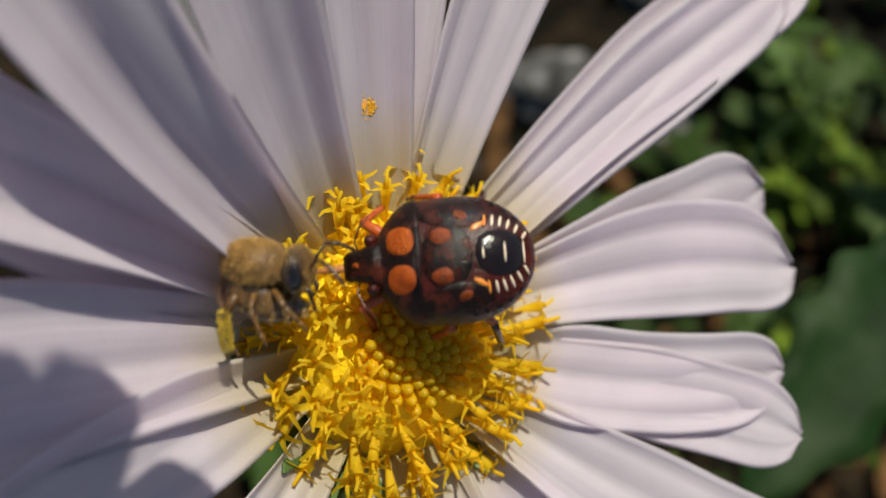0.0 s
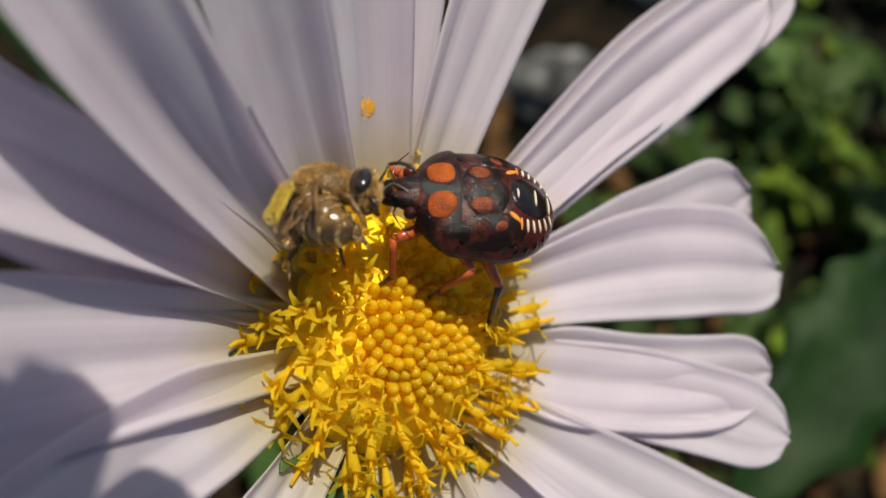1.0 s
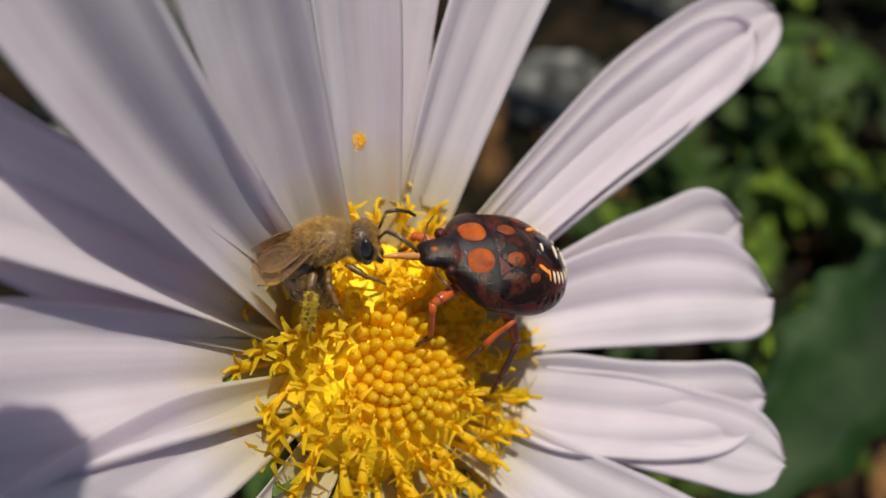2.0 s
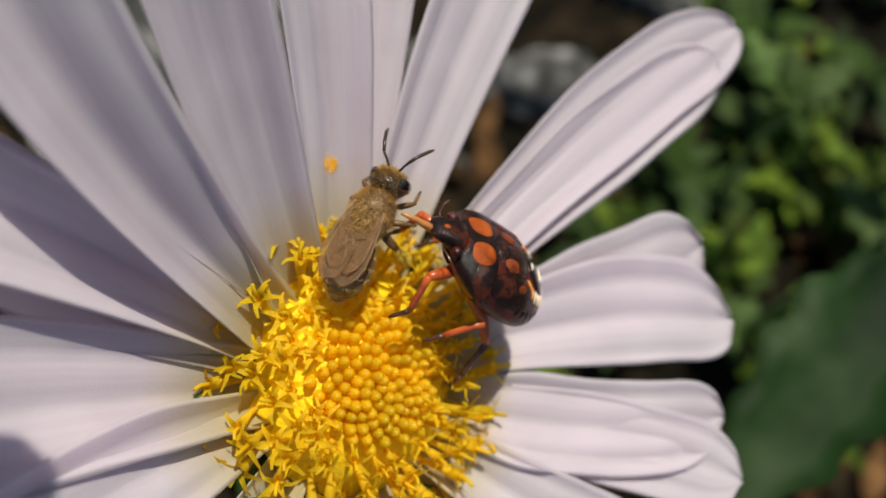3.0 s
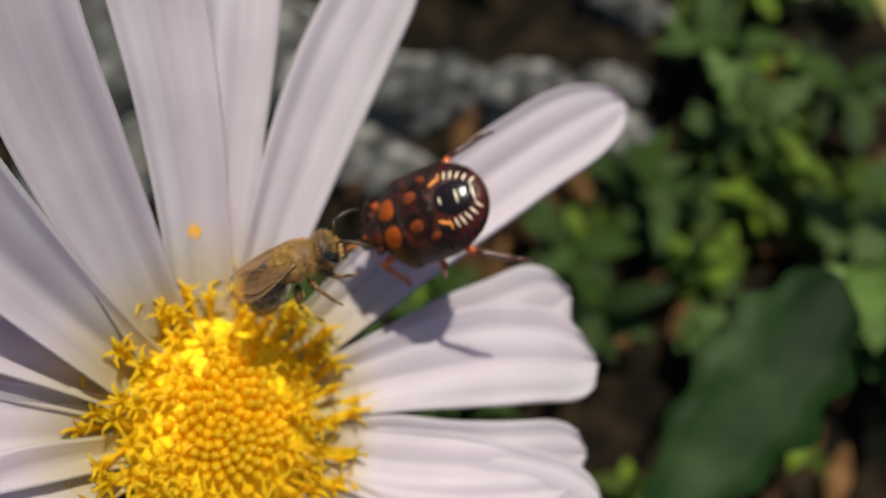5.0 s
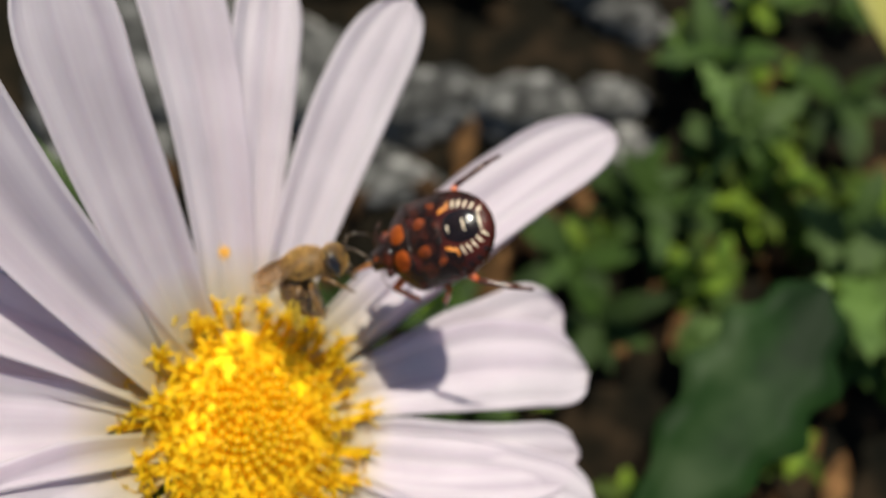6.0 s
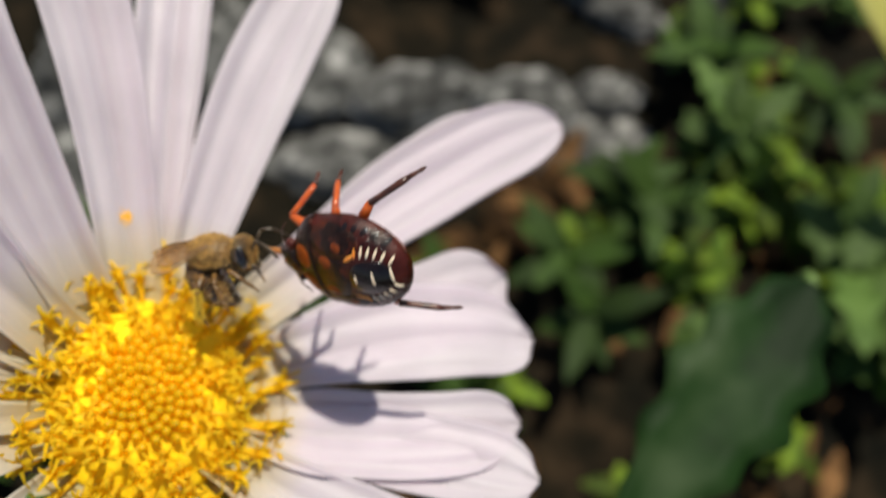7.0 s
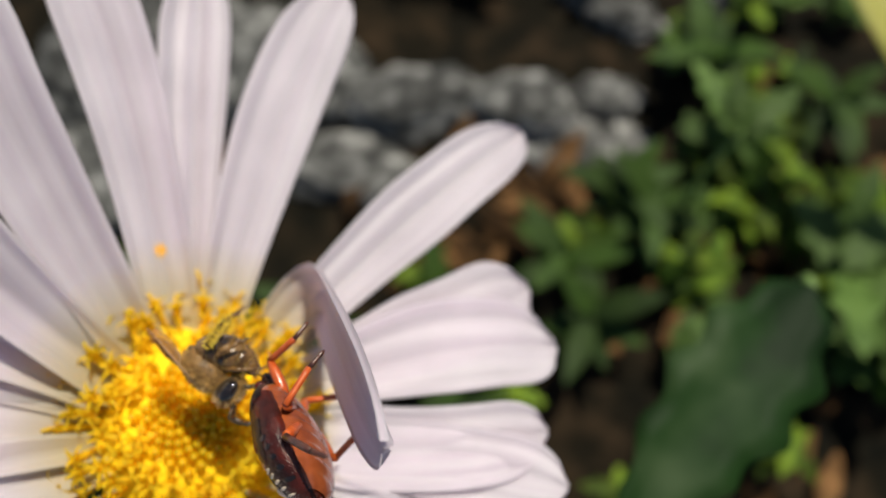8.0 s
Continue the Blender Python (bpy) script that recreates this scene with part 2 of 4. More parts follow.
build_ground()


def stone(x, y, z, sx, sy, sz, turn, seed):
    """A worn grey stone, millimetres."""
    bm = bmesh.new()
    bmesh.ops.create_icosphere(bm, subdivisions=4, radius=1)
    for v in bm.verts:
        d = v.co.normalized()
        k = 1 + 0.28 * noise.noise(d * 1.3 + Vector((seed, 0, 0))) + 0.14 * noise.noise(d * 3.4 + Vector((0, seed, 0))) + 0.05 * noise.noise(d * 9 + Vector((seed, 0, 0))) + 0.03 * noise.noise(d * 21)
        v.co = Vector((d.x * sx * k, d.y * sy * k, d.z * sz * k)) * MM
    ob = part("stone", bm, STONE)
    ob.matrix_world = pose(x * MM, y * MM, z * MM, 0, 0, turn)
    tagged(ob, "rough grey weathered stone lying on dark soil", "stone", "stones on the soil")


stone(0, 98, 1, 16, 9, 8, 6, 1.0)
stone(25, 97, 1, 15, 8, 8, -5, 1.7)
stone(45, 100, 0, 9, 6, 6, 15, 2.4)
stone(-14, 83, -2, 21, 8.5, 6, -6, 2.0)
stone(40, 90, -2, 16, 7, 4, 12, 3.0)
stone(-34, 108, 1, 22, 16, 9, -12, 4.0)
stone(-66, 112, 2, 26, 22, 9, 30, 5.0)
stone(-2, 142, 2, 38, 8, 9, 5, 6.0)
stone(-40, 150, 3, 30, 12, 10, 15, 7.0)
stone(-74, 80, 0, 20, 14, 7, 50, 8.0)
stone(70, 148, 3, 22, 9, 9, -15, 9.0)
stone(52, 122, 0, 9, 6, 6, -25, 10.0)
stone(64, 114, 0, 6, 4.5, 5, 40, 11.0)
stone(42, 131, 0, 8, 5, 6, 15, 12.0)
stone(76, 126, 0, 7, 5, 5, 70, 13.0)


# ---- leaves and weeds ----
def leaf_mesh(bm, length, width, teeth=0, depth=0.0, fold=0.25, droop=0.5, base=Vector((0, 0, 0)), heading=0.0, rise=20.0, n=18):
    """A leaf with a folded midrib, toothed or lobed edges and a drooping tip, millimetres."""
    turn = Matrix.Rotation(radians(heading), 3, "Z") @ Matrix.Rotation(radians(-rise), 3, "Y")
    thick = 0.18
    top, low = [], []
    for i in range(n + 1):
        s = i / n
        w = width * 0.5 * max(0.03, math.sin(math.pi * min(1, s ** 0.8)) ** 0.8)
        if teeth:
            w *= 1 - depth * (0.5 + 0.5 * math.cos(2 * math.pi * teeth * s))
        x = length * s
        zc = -droop * length * 0.35 * s * s
        row = []
        for u in (-1, -0.5, 0, 0.5, 1):
            p = Vector((x, u * w, zc + fold * abs(u) * w))
            row.append(turn @ p + base)
        top.append([bm.verts.new(p * MM) for p in row])
        low.append([bm.verts.new((p - turn @ Vector((0, 0, thick))) * MM) for p in row])
    for a, b in zip(top, top[1:]):
        for k in range(4):
            bm.faces.new((a[k], b[k], b[k + 1], a[k + 1]))
    for a, b in zip(low, low[1:]):
        for k in range(4):
            bm.faces.new((a[k + 1], b[k + 1], b[k], a[k]))
    for a, b, c, d in zip(top, top[1:], low, low[1:]):
        bm.faces.new((a[0], c[0], d[0], b[0]))
        bm.faces.new((b[4], d[4], c[4], a[4]))


def weed(label, mat, height, leaves, length, width, teeth, depth, rise=(5, 45), seed=0, lean=(0, 0)):
    """A weed: a thin stem with leaves spread round it."""
    rnd = random.Random(seed)
    root = tagged(new("weed"), label, "weed", "weeds on the soil")
    bm = bmesh.new()
    tip = Vector((lean[0], lean[1], height))
    tube(bm, [(0, 0, -6), tip * 0.5 + Vector((rnd.uniform(-2, 2), rnd.uniform(-2, 2), 0)), tip], [0.9, 0.7, 0.4], 6)
    part("stem", bm, STEM, root)
    for i in range(leaves):
        bm = bmesh.new()
        k = 0.35 + 0.65 * (i + 1) / leaves
        leaf_mesh(bm, length * rnd.uniform(0.7, 1.15), width * rnd.uniform(0.8, 1.15), teeth, depth, rnd.uniform(0.1, 0.35), rnd.uniform(0.2, 0.9),
                  tip * k, 137.5 * i + rnd.uniform(-25, 25), rnd.uniform(*rise))
        part("leaf", bm, mat, root)
    return root


protos = [
    weed("small weed with bright green toothed leaves", LEAF, 13, 9, 8, 4.5, 4, 0.45, (0, 35), 1),
    weed("low weed with rounded green leaves", LEAF, 8, 9, 6, 4.5, 0, 0, (5, 40), 2),
    weed("weed with pale grey-green lobed leaves", LEAF_PALE, 20, 6, 19, 11, 3, 0.5, (10, 40), 3),
    weed("dark green weed with narrow leaves", LEAF_DARK, 15, 8, 14, 5, 0, 0, (5, 45), 4),
    weed("small weed with pale rounded leaves", LEAF_PALE, 9, 7, 7, 5, 0, 0, (0, 40), 5),
]
rnd = random.Random(11)
first = [True] * len(protos)


def place_weed(k, x, y, turn, z=0.0):
    m = pose(x * MM, y * MM, (ground_height(x, y) + z) * MM, rnd.uniform(-10, 10), rnd.uniform(-10, 10), turn)
    if first[k]:
        protos[k].matrix_world = m
        first[k] = False
    else:
        copy_thing(protos[k], m)


# the weedy bed beside the stones
for i in range(70):
    x, y = rnd.uniform(42, 175), rnd.uniform(-60, 150)
    if x < 70 and y > 88 or x < 60 and y > 42 or math.hypot(x - 92, y - 60) < 9 or (x > 74 and y < 34) or (x > 84 and y > 88 and i % 2):
        continue
    place_weed(rnd.choice((0, 0, 1, 1, 3, 4)), x, y, rnd.uniform(0, 360))
for i in range(46):
    x, y = rnd.uniform(-150, 45), rnd.uniform(-70, 55)
    place_weed(rnd.choice((0, 1, 3, 3, 3)), x, y, rnd.uniform(0, 360))
for i in range(22):
    place_weed(rnd.choice((0, 1, 3, 4)), rnd.uniform(-150, 120), rnd.uniform(135, 200), rnd.uniform(0, 360))

for i in range(38):
    x, y = rnd.uniform(60, 135), rnd.uniform(-10, 75)
    if math.hypot(x - 92, y - 60) > 9 and not (x > 76 and y < 33):
        place_weed(rnd.choice((0, 0, 1, 4)), x, y, rnd.uniform(0, 360))

for i in range(34):
    x, y = rnd.uniform(52, 135), rnd.uniform(62, 135)
    if x > 62 and not (x > 84 and y > 88 and i % 3):
        place_weed(rnd.choice((0, 1, 1, 4)), x, y, rnd.uniform(0, 360))

# dark narrow weeds between the stones and the flower
for i in range(8):
    place_weed(rnd.choice((3, 1, 1, 0)), rnd.uniform(30, 60), rnd.uniform(44, 78), rnd.uniform(0, 360))
for i in range(11):
    place_weed(rnd.choice((0, 1, 1, 3, 4)), rnd.uniform(58, 100), rnd.uniform(52, 112), rnd.uniform(0, 360))

# a patch of pale weeds beyond the broad leaf
for i in range(16):
    place_weed(rnd.choice((0, 4, 4, 2)), rnd.uniform(84, 124), rnd.uniform(39, 53), rnd.uniform(0, 360), rnd.uniform(0, 6))

# the tall pale weed whose top stands clear of the rest
tall = weed("tall weed with pale green forked leaves", LEAF_PALE, 50, 0, 0, 0, 0, 0, seed=21, lean=(-3, -4))
tall.matrix_world = pose(61 * MM, 71 * MM, 0)
for heading, length, width, rise in ((116, 15, 7, 15), (92, 10, 5, 30), (38, 14, 7, 12), (12, 8, 5, 5), (62, 7, 4, 40), (-60, 6, 4, -20)):
    bm = bmesh.new()
    leaf_mesh(bm, length, width, 4, 0.45, 0.35, 0.6, Vector((-3, -4, 49)), heading, rise, 30)
    part("leaf", bm, LEAF_PALE, tall)

# a broad dark leaf on its stalk close behind the flower
broad = tagged(new("broad_leaf"), "broad dark green glossy leaf on a stalk", "leaf")
bm = bmesh.new()
tube(bm, [(50.8 + 14, 30.8 + 12, -6), (50.8 + 9, 30.8 + 9, 30), (50.8 + 3, 30.8 + 3, 84.9 - 8), (50.8, 30.8, 84.9)], [1.3, 1.1, 0.8, 0.6], 7)
part("stalk", bm, STEM, broad)
bm = bmesh.new()
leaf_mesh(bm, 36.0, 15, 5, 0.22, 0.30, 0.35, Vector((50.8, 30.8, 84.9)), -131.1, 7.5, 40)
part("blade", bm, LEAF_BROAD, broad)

# yellowing blade at the edge of the bed
yellow = tagged(new("yellow_leaf"), "long yellow-green leaf blade leaning over the weeds", "leaf")
bm = bmesh.new()
leaf_mesh(bm, 60, 12, 0, 0, 0.3, 0.3, Vector((76, 112, 52)), -62, -8, 20)
part("blade", bm, LEAF_YELLOW, yellow)
bm = bmesh.new()
tube(bm, [(80, 126, -6), (78, 120, 30), (76, 112, 52)], [1.4, 1.2, 0.8], 7)
part("stalk", bm, STEM, yellow)


# fallen dry leaves
def fallen_leaf(seed):
    r = random.Random(seed)
    bm = bmesh.new()
    leaf_mesh(bm, r.uniform(9, 18), r.uniform(3, 6.5), r.choice((0, 4)), 0.2, r.uniform(0.1, 0.5), r.uniform(-0.4, 0.6), Vector((0, 0, 0)), 0, 0, 12)
    return tagged(part("fallen_leaf", bm, DRY), "curled dry brown leaf on the soil", "leaf", "fallen leaves")


litter = [fallen_leaf(40 + i) for i in range(5)]
for i in range(190):
    x, y = rnd.uniform(-130, 150), rnd.uniform(-60, 86)
    if i % 2 == 0:
        x, y = rnd.choice(((86, 60), (90, 64), (72, 64), (92, 78), (84, 84), (31, 75), (17, 66)))
        x, y = x + rnd.gauss(0, 8), y + rnd.gauss(0, 6)
    m = pose(x * MM, y * MM, (ground_height(x, y) + 3) * MM, rnd.uniform(-20, 20), rnd.uniform(-20, 20), rnd.uniform(0, 360))
    if i < 5:
        litter[i].matrix_world = m
    else:
        copy_thing(litter[i % 5], m)


# ---- the flower ----
# seconds, then the head's place in millimetres and turn in degrees
FLOWER = [
    (0.0, -2.69, 11.30, 119.36, 19.0, 24.4, 13.5),
    (0.5, -2.18, 12.05, 120.09, 17.5, 26.2, 13.8),
    (1.0, -1.94, 12.40, 119.70, 17.5, 26.9, 13.4),
    (1.5, -1.26, 12.16, 118.99, 15.8, 25.9, 12.6),
    (3.0, -1.65, 12.35, 117.51, 12.5, 28.0, 11.2),
    (3.5, 0.61, 12.05, 116.88, 12.8, 30.3, 11.5),
    (4.0, -2.21, 11.18, 117.40, 12.0, 30.1, 11.4),
    (4.5, -6.42, 10.58, 117.95, 7.2, 25.1, 9.7),
    (6.0, -5.23, 11.70, 113.43, 1.8, 25.4, 8.5),
    (6.5, -7.81, 11.92, 117.10, -3.6, 22.4, 7.6),
    (7.0, -8.85, 12.54, 118.53, -5.4, 21.9, 7.2),
    (7.2, -8.50, 12.10, 117.70, -4.9, 20.9, 7.0),
    (7.5, -7.08, 12.20, 116.55, -4.2, 19.4, 8.2),
    (8.0, -6.86, 11.58, 115.11, -3.9, 18.6, 9.6),
]


def flower_at(t):
    """The head's pose at any time, between its rows."""
    rows = [(r[0], pose(r[1] * MM, r[2] * MM, r[3] * MM, *r[4:])) for r in FLOWER]
    for (ta, a), (tb, b) in zip(rows, rows[1:]):
        if ta <= t <= tb:
            w = (t - ta) / (tb - ta)
            w = 0.5 * w + 0.5 * smoothstep(w, 0, 1)
            return Matrix.LocRotScale(a.translation.lerp(b.translation, w), a.to_quaternion().slerp(b.to_quaternion(), w), None)
    return rows[-1][1]


flower = tagged(new("daisy"), "pale lilac daisy with yellow disc on a green stem", "flower")


class Petal:
    """The shape of one petal in the head's space: a line that leaves the disc's foot and bends up or down, millimetres and degrees."""

    def __init__(self, az, length, width, lift, curl, z=-0.5, twist=0.0, cup=0.10, drift=0.0, seed=0, notch=0.3, vee=0.15, n=34, flare=0.6, foot=0.4):
        self.n, self.m, self.vee, self.flare, self.foot = n, 18, vee, flare, foot
        self.width, self.length, self.cup, self.seed, self.notch, self.twist = width, length, cup, seed, notch, twist
        r, h = 5.5, z
        self.line, self.frames = [], []
        for i in range(self.n + 1):
            s = i / self.n
            e, a = radians(lift + curl * s), radians(az + drift * s * s)
            out, across, up = Vector((math.cos(a), math.sin(a), 0)), Vector((-math.sin(a), math.cos(a), 0)), Vector((0, 0, 1))
            t = out * math.cos(e) + up * math.sin(e)
            nrm = up * math.cos(e) - out * math.sin(e)
            w = radians(twist * s)
            b = across * math.cos(w) + nrm * math.sin(w)
            nrm = t.cross(b)
            self.line.append(Vector((r * math.cos(a), r * math.sin(a), h)))
            self.frames.append((t, b, nrm))
            r += length / self.n * math.cos(e)
            h += length / self.n * math.sin(e)

    def point(self, i, u, under=False):
        s = i / self.n
        w = self.width * 0.5 * (self.foot + (1 - self.foot) * smoothstep(s, -0.05, self.flare))
        rim = 1.0
        if s > 0.80:
            rim = math.sqrt(max(0.0, 1 - ((s - 0.80) / 0.2005) ** 2)) * 0.97 + 0.03
        t, b, nrm = self.frames[i]
        q = noise.noise(Vector((s * 3, u * 1.5, self.seed * 7.3)))
        lobes = math.cos(u * 3 * math.pi)
        groove = (0.36 * abs(math.sin(u * 1.5 * math.pi + 0.6 * math.sin(self.seed))) ** 0.7 + self.vee * (abs(u + 0.15 * math.sin(self.seed * 2)) - 0.5) * smoothstep(s, 0.08, 0.5)) * smoothstep(s, 0.02, 0.2) * (1 - 0.5 * smoothstep(s, 0.8, 1))
        z = self.cup * self.width * (u * u - 0.3) * (1 - 0.55 * s) + groove + 0.30 * q * s
        z += 0.12 * self.width * (1 - s) ** 3 * u * u
        along = -0.35 * self.notch * (1 - lobes) * smoothstep(s, 0.86, 1.0)
        wob = 1 + 0.05 * noise.noise(Vector((s * 4, self.seed * 3.1, 0)))
        p = self.line[i] + b * (u * w * rim * wob) + nrm * z + t * along
        if under:
            p = p - nrm * 0.16 * (1 - 0.6 * abs(u) ** 4)
        return p

    def normal(self, i, u, under=False):
        if abs(u) > 0.999:
            return self.frames[i][1] * math.copysign(1, u)
        lo, hi = max(0, i - 1), min(self.n, i + 1)
        n = (self.point(hi, u) - self.point(lo, u)).cross(self.point(i, u + 0.03) - self.point(i, u - 0.03)).normalized()
        return -n if under else n

    def mesh(self, bm, i0=0, i1=None, origin=Vector((0, 0, 0)), tuck=False):
        i1 = self.n if i1 is None else i1
        uv = bm.loops.layers.uv.new("UVMap")
        us = [-1 + 2 * k / self.m for k in range(self.m + 1)]
        at = {}
        normals = []

        def grid(under):
            g = []
            for i in range(i0, i1 + 1):
                row = []
                for k, u in enumerate(us):
                    if under and k in (0, self.m):
                        row.append(g_top[i - i0][k])
                        continue
                    v = bm.verts.new((self.point(i, u, under) - origin) * MM)
                    at[v] = (0.5 + 0.5 * u * self.width / 7 + self.seed * 3.7, i / self.n)
                    normals.append(self.normal(i, u, under))
                    row.append(v)
                g.append(row)
            return g

        g_top = grid(False)
        g_low = grid(True)
        faces = []
        for a, b in zip(g_top, g_top[1:]):
            for k in range(self.m):
                faces.append(bm.faces.new((a[k], b[k], b[k + 1], a[k + 1])))
        for a, b in zip(g_low, g_low[1:]):
            for k in range(self.m):
                faces.append(bm.faces.new((a[k + 1], b[k + 1], b[k], a[k])))
        if tuck:
            # a short tongue that slides inside the next piece
            last, lip = i1 - i0, {}
            for k, u in enumerate(us):
                a, b = self.point(i1, u * 0.97), self.point(min(self.n, i1 + 1), u * 0.96)
                v = bm.verts.new((a.lerp(b, 0.6) - self.frames[i1][2] * 0.06 * (1 - 0.85 * u ** 4) - origin) * MM)
                at[v] = (0.5 + 0.5 * u * self.width / 7 + self.seed * 3.7, i1 / self.n)
                normals.append(self.normal(i1, u * 0.99))
                lip[k] = v
            for k in range(self.m):
                faces.append(bm.faces.new((g_top[last][k], lip[k], lip[k + 1], g_top[last][k + 1])))
        for f in faces:
            f.normal_update()
            for lp in f.loops:
                lp[uv].uv = at[lp.vert]
        return normals


def petal(*args, **more):
    bm = bmesh.new()
    Petal(*args, **more).mesh(bm)
    return part("petal", bm, PETAL, flower)


# azimuth, length, width, lift, curl
petal(13.9, 22.3, 7.1, 15.4, -10.2, z=-0.6, drift=1.8, cup=0.10, flare=0.61, foot=0.50, seed=1, notch=0.5)
petal(12.7, 22.1, 7.4, 17.7, -9.4, z=-0.3, drift=-8.5, cup=0.10, flare=0.65, foot=0.48, seed=2, notch=0.4)
petal(-18.1, 20.1, 6.1, 20.4, -7.2, z=-0.5, drift=7.5, cup=0.10, flare=0.35, foot=0.50, seed=3, notch=0.4)
petal(-17.6, 21.8, 5.9, 22.8, -6.9, z=-1.3, drift=-1.9, cup=0.10, flare=0.60, foot=0.50, seed=4)
petal(-41.7, 24.0, 7.0, 20.0, -9.0, z=-0.4, drift=5.9, cup=0.10, flare=0.63, foot=0.48, seed=5)
petal(-60.0, 24.0, 7.0, 18.0, -10, z=-0.9, seed=6)
petal(-80.0, 24.0, 6.6, 18.0, -10, z=-0.4, seed=7)
petal(-104.0, 24.0, 6.6, 18.0, -10, z=-0.9, seed=8)
petal(225.6, 24.0, 5.5, 14.1, -5.9, z=-0.6, drift=0.1, cup=0.10, flare=0.59, foot=0.49, seed=9)
petal(194.0, 27.0, 5.8, 23.0, -3.9, z=-0.4, drift=10.9, cup=0.10, flare=0.30, foot=0.50, seed=10, vee=0.3)
petal(178.3, 27.0, 7.0, 16.3, -5.4, z=-0.7, drift=7.5, cup=0.10, flare=0.69, foot=0.49, seed=11)
petal(177.4, 27.0, 8.0, 21.2, -5.9, z=-0.5, drift=3.7, cup=0.10, flare=0.57, foot=0.52, seed=12)
petal(156.2, 29.0, 6.7, 22.9, -5.3, z=-1.2, twist=-15, drift=-4.1, cup=0.10, flare=0.47, foot=0.50, seed=13)
petal(153.1, 30.0, 6.0, 29.7, -6.7, z=-0.6, twist=-30, drift=6.0, cup=0.08, flare=0.72, foot=0.48, seed=14, vee=1.2)
petal(143.7, 30.0, 6.3, 37.6, -6.3, z=-0.2, twist=-8, drift=-9.1, cup=0.09, flare=0.82, foot=0.62, seed=15, vee=1.7)
petal(122.0, 30.0, 6.4, 37.7, -7.3, z=-0.6, twist=-8, drift=-4.7, cup=0.11, flare=0.81, foot=0.62, seed=17, vee=1.5)
petal(97.3, 31.0, 6.3, 25.4, -4.6, z=-0.5, drift=4.5, cup=0.09, flare=1.00, foot=0.62, seed=19, vee=1.0)
petal(87.3, 31.0, 5.4, 19.1, -8.9, z=-1.0, drift=-1.4, cup=0.10, flare=0.83, foot=0.47, seed=20, vee=0.8)
petal(72.8, 31.0, 6.2, 18.2, -1.3, z=-0.6, drift=-4.9, cup=0.09, flare=0.69, foot=0.50, seed=21)
petal(39.7, 30.4, 6.0, 15.6, -7.3, z=-1.2, drift=-3.1, cup=0.10, flare=0.64, foot=0.49, seed=22, vee=0.5)

# the petal that the bug pulls over: short stiff pieces, each turned a little more than the one before it
PULLED = Petal(42.2, 33.4, 6.7, 15.7, -7.7, z=-0.7, drift=-5.6, flare=0.68, foot=0.5, seed=23, notch=0.1, n=68)
PIECES = PULLED.n
pulled = []
for k in range(PIECES):
    bm = bmesh.new()
    normals = PULLED.mesh(bm, k, k + 1, PULLED.line[k], tuck=k < PIECES - 1)
    pulled.append(part("petal_piece", bm, PETAL, flower))
    pulled[-1].data.normals_split_custom_set_from_vertices(normals)


def pulled_rows():
    """Where each piece lies while the petal sways, is rolled and at last folded over. Seconds, turn of the free end in degrees, and how far along the bend reaches."""
    out = [[] for _ in range(PIECES)]
    side = Vector((-math.sin(radians(35)), math.cos(radians(35)), 0))
    way = PULLED.frames[34][0]
    rows = []
    for t, swing, tilt, roll in ((0.0, -1.2, -4, -12), (1.5, -1.5, -3.3, -5), (3.0, 1.4, -1.1, -2), (3.5, 1.2, -0.6, 8), (4.0, 0, 1, 9), (4.5, -1.4, 2.8, 9), (6.0, -1.4, 5.9, -7), (6.5, -1.5, 5, -5), (6.8, -3, 4, 0), (7.0, -5.6, 2.4, 6)):
        q = (Matrix.Rotation(radians(swing), 3, "Z") @ Matrix.Rotation(radians(-tilt), 3, side) @ Matrix.Rotation(radians(roll), 3, way)).to_quaternion()
        rows.append((t, q, q))
    for t, foot, end in ((7.1, (4, 9, -8), (9, 9, -8)), (7.15, (0, 5, 0), (48, -2, -20)), (7.2, (-5, 0, 10), (91, -24, -37)), (7.3, (-5, -6, 20), (99, -19, -60)), (7.5, (33, -25, -9), (88, -30, -56)), (7.7, (25, -23, 0), (89, -25, -69)), (8.0, (5, -2, 8), (87, -18, -83))):
        rows.append((t, *(Euler([radians(a) for a in turn]).to_quaternion() for turn in (foot, end))))
    for t, foot, end in rows:
        at = PULLED.line[0].copy()
        for k in range(PIECES):
            s = k / (PIECES - 1)
            turn = Matrix.Identity(3).to_quaternion().slerp(foot, smoothstep(s, 0.0, 0.10)).slerp(end, smoothstep(s, 0.10, 0.34))
            out[k].append((t, Matrix.LocRotScale(at * MM, turn, None)))
            at = at + turn @ (PULLED.line[k + 1] - PULLED.line[k])
    return out


# the disc: a domed core set with florets in spirals, open at the rim and still buds in the middle
DOME_R, DOME_H = 6.3, 3.0


def dome(r):
    return DOME_H * (1 - (r / DOME_R) ** 2)


def oval(r, a, z):
    """A place on the disc, which is drawn out a little towards its upper side."""
    y = r * math.sin(a)
    return Vector((r * math.cos(a), y * (1.2 if y > 0 else 1.0), z)) * MM


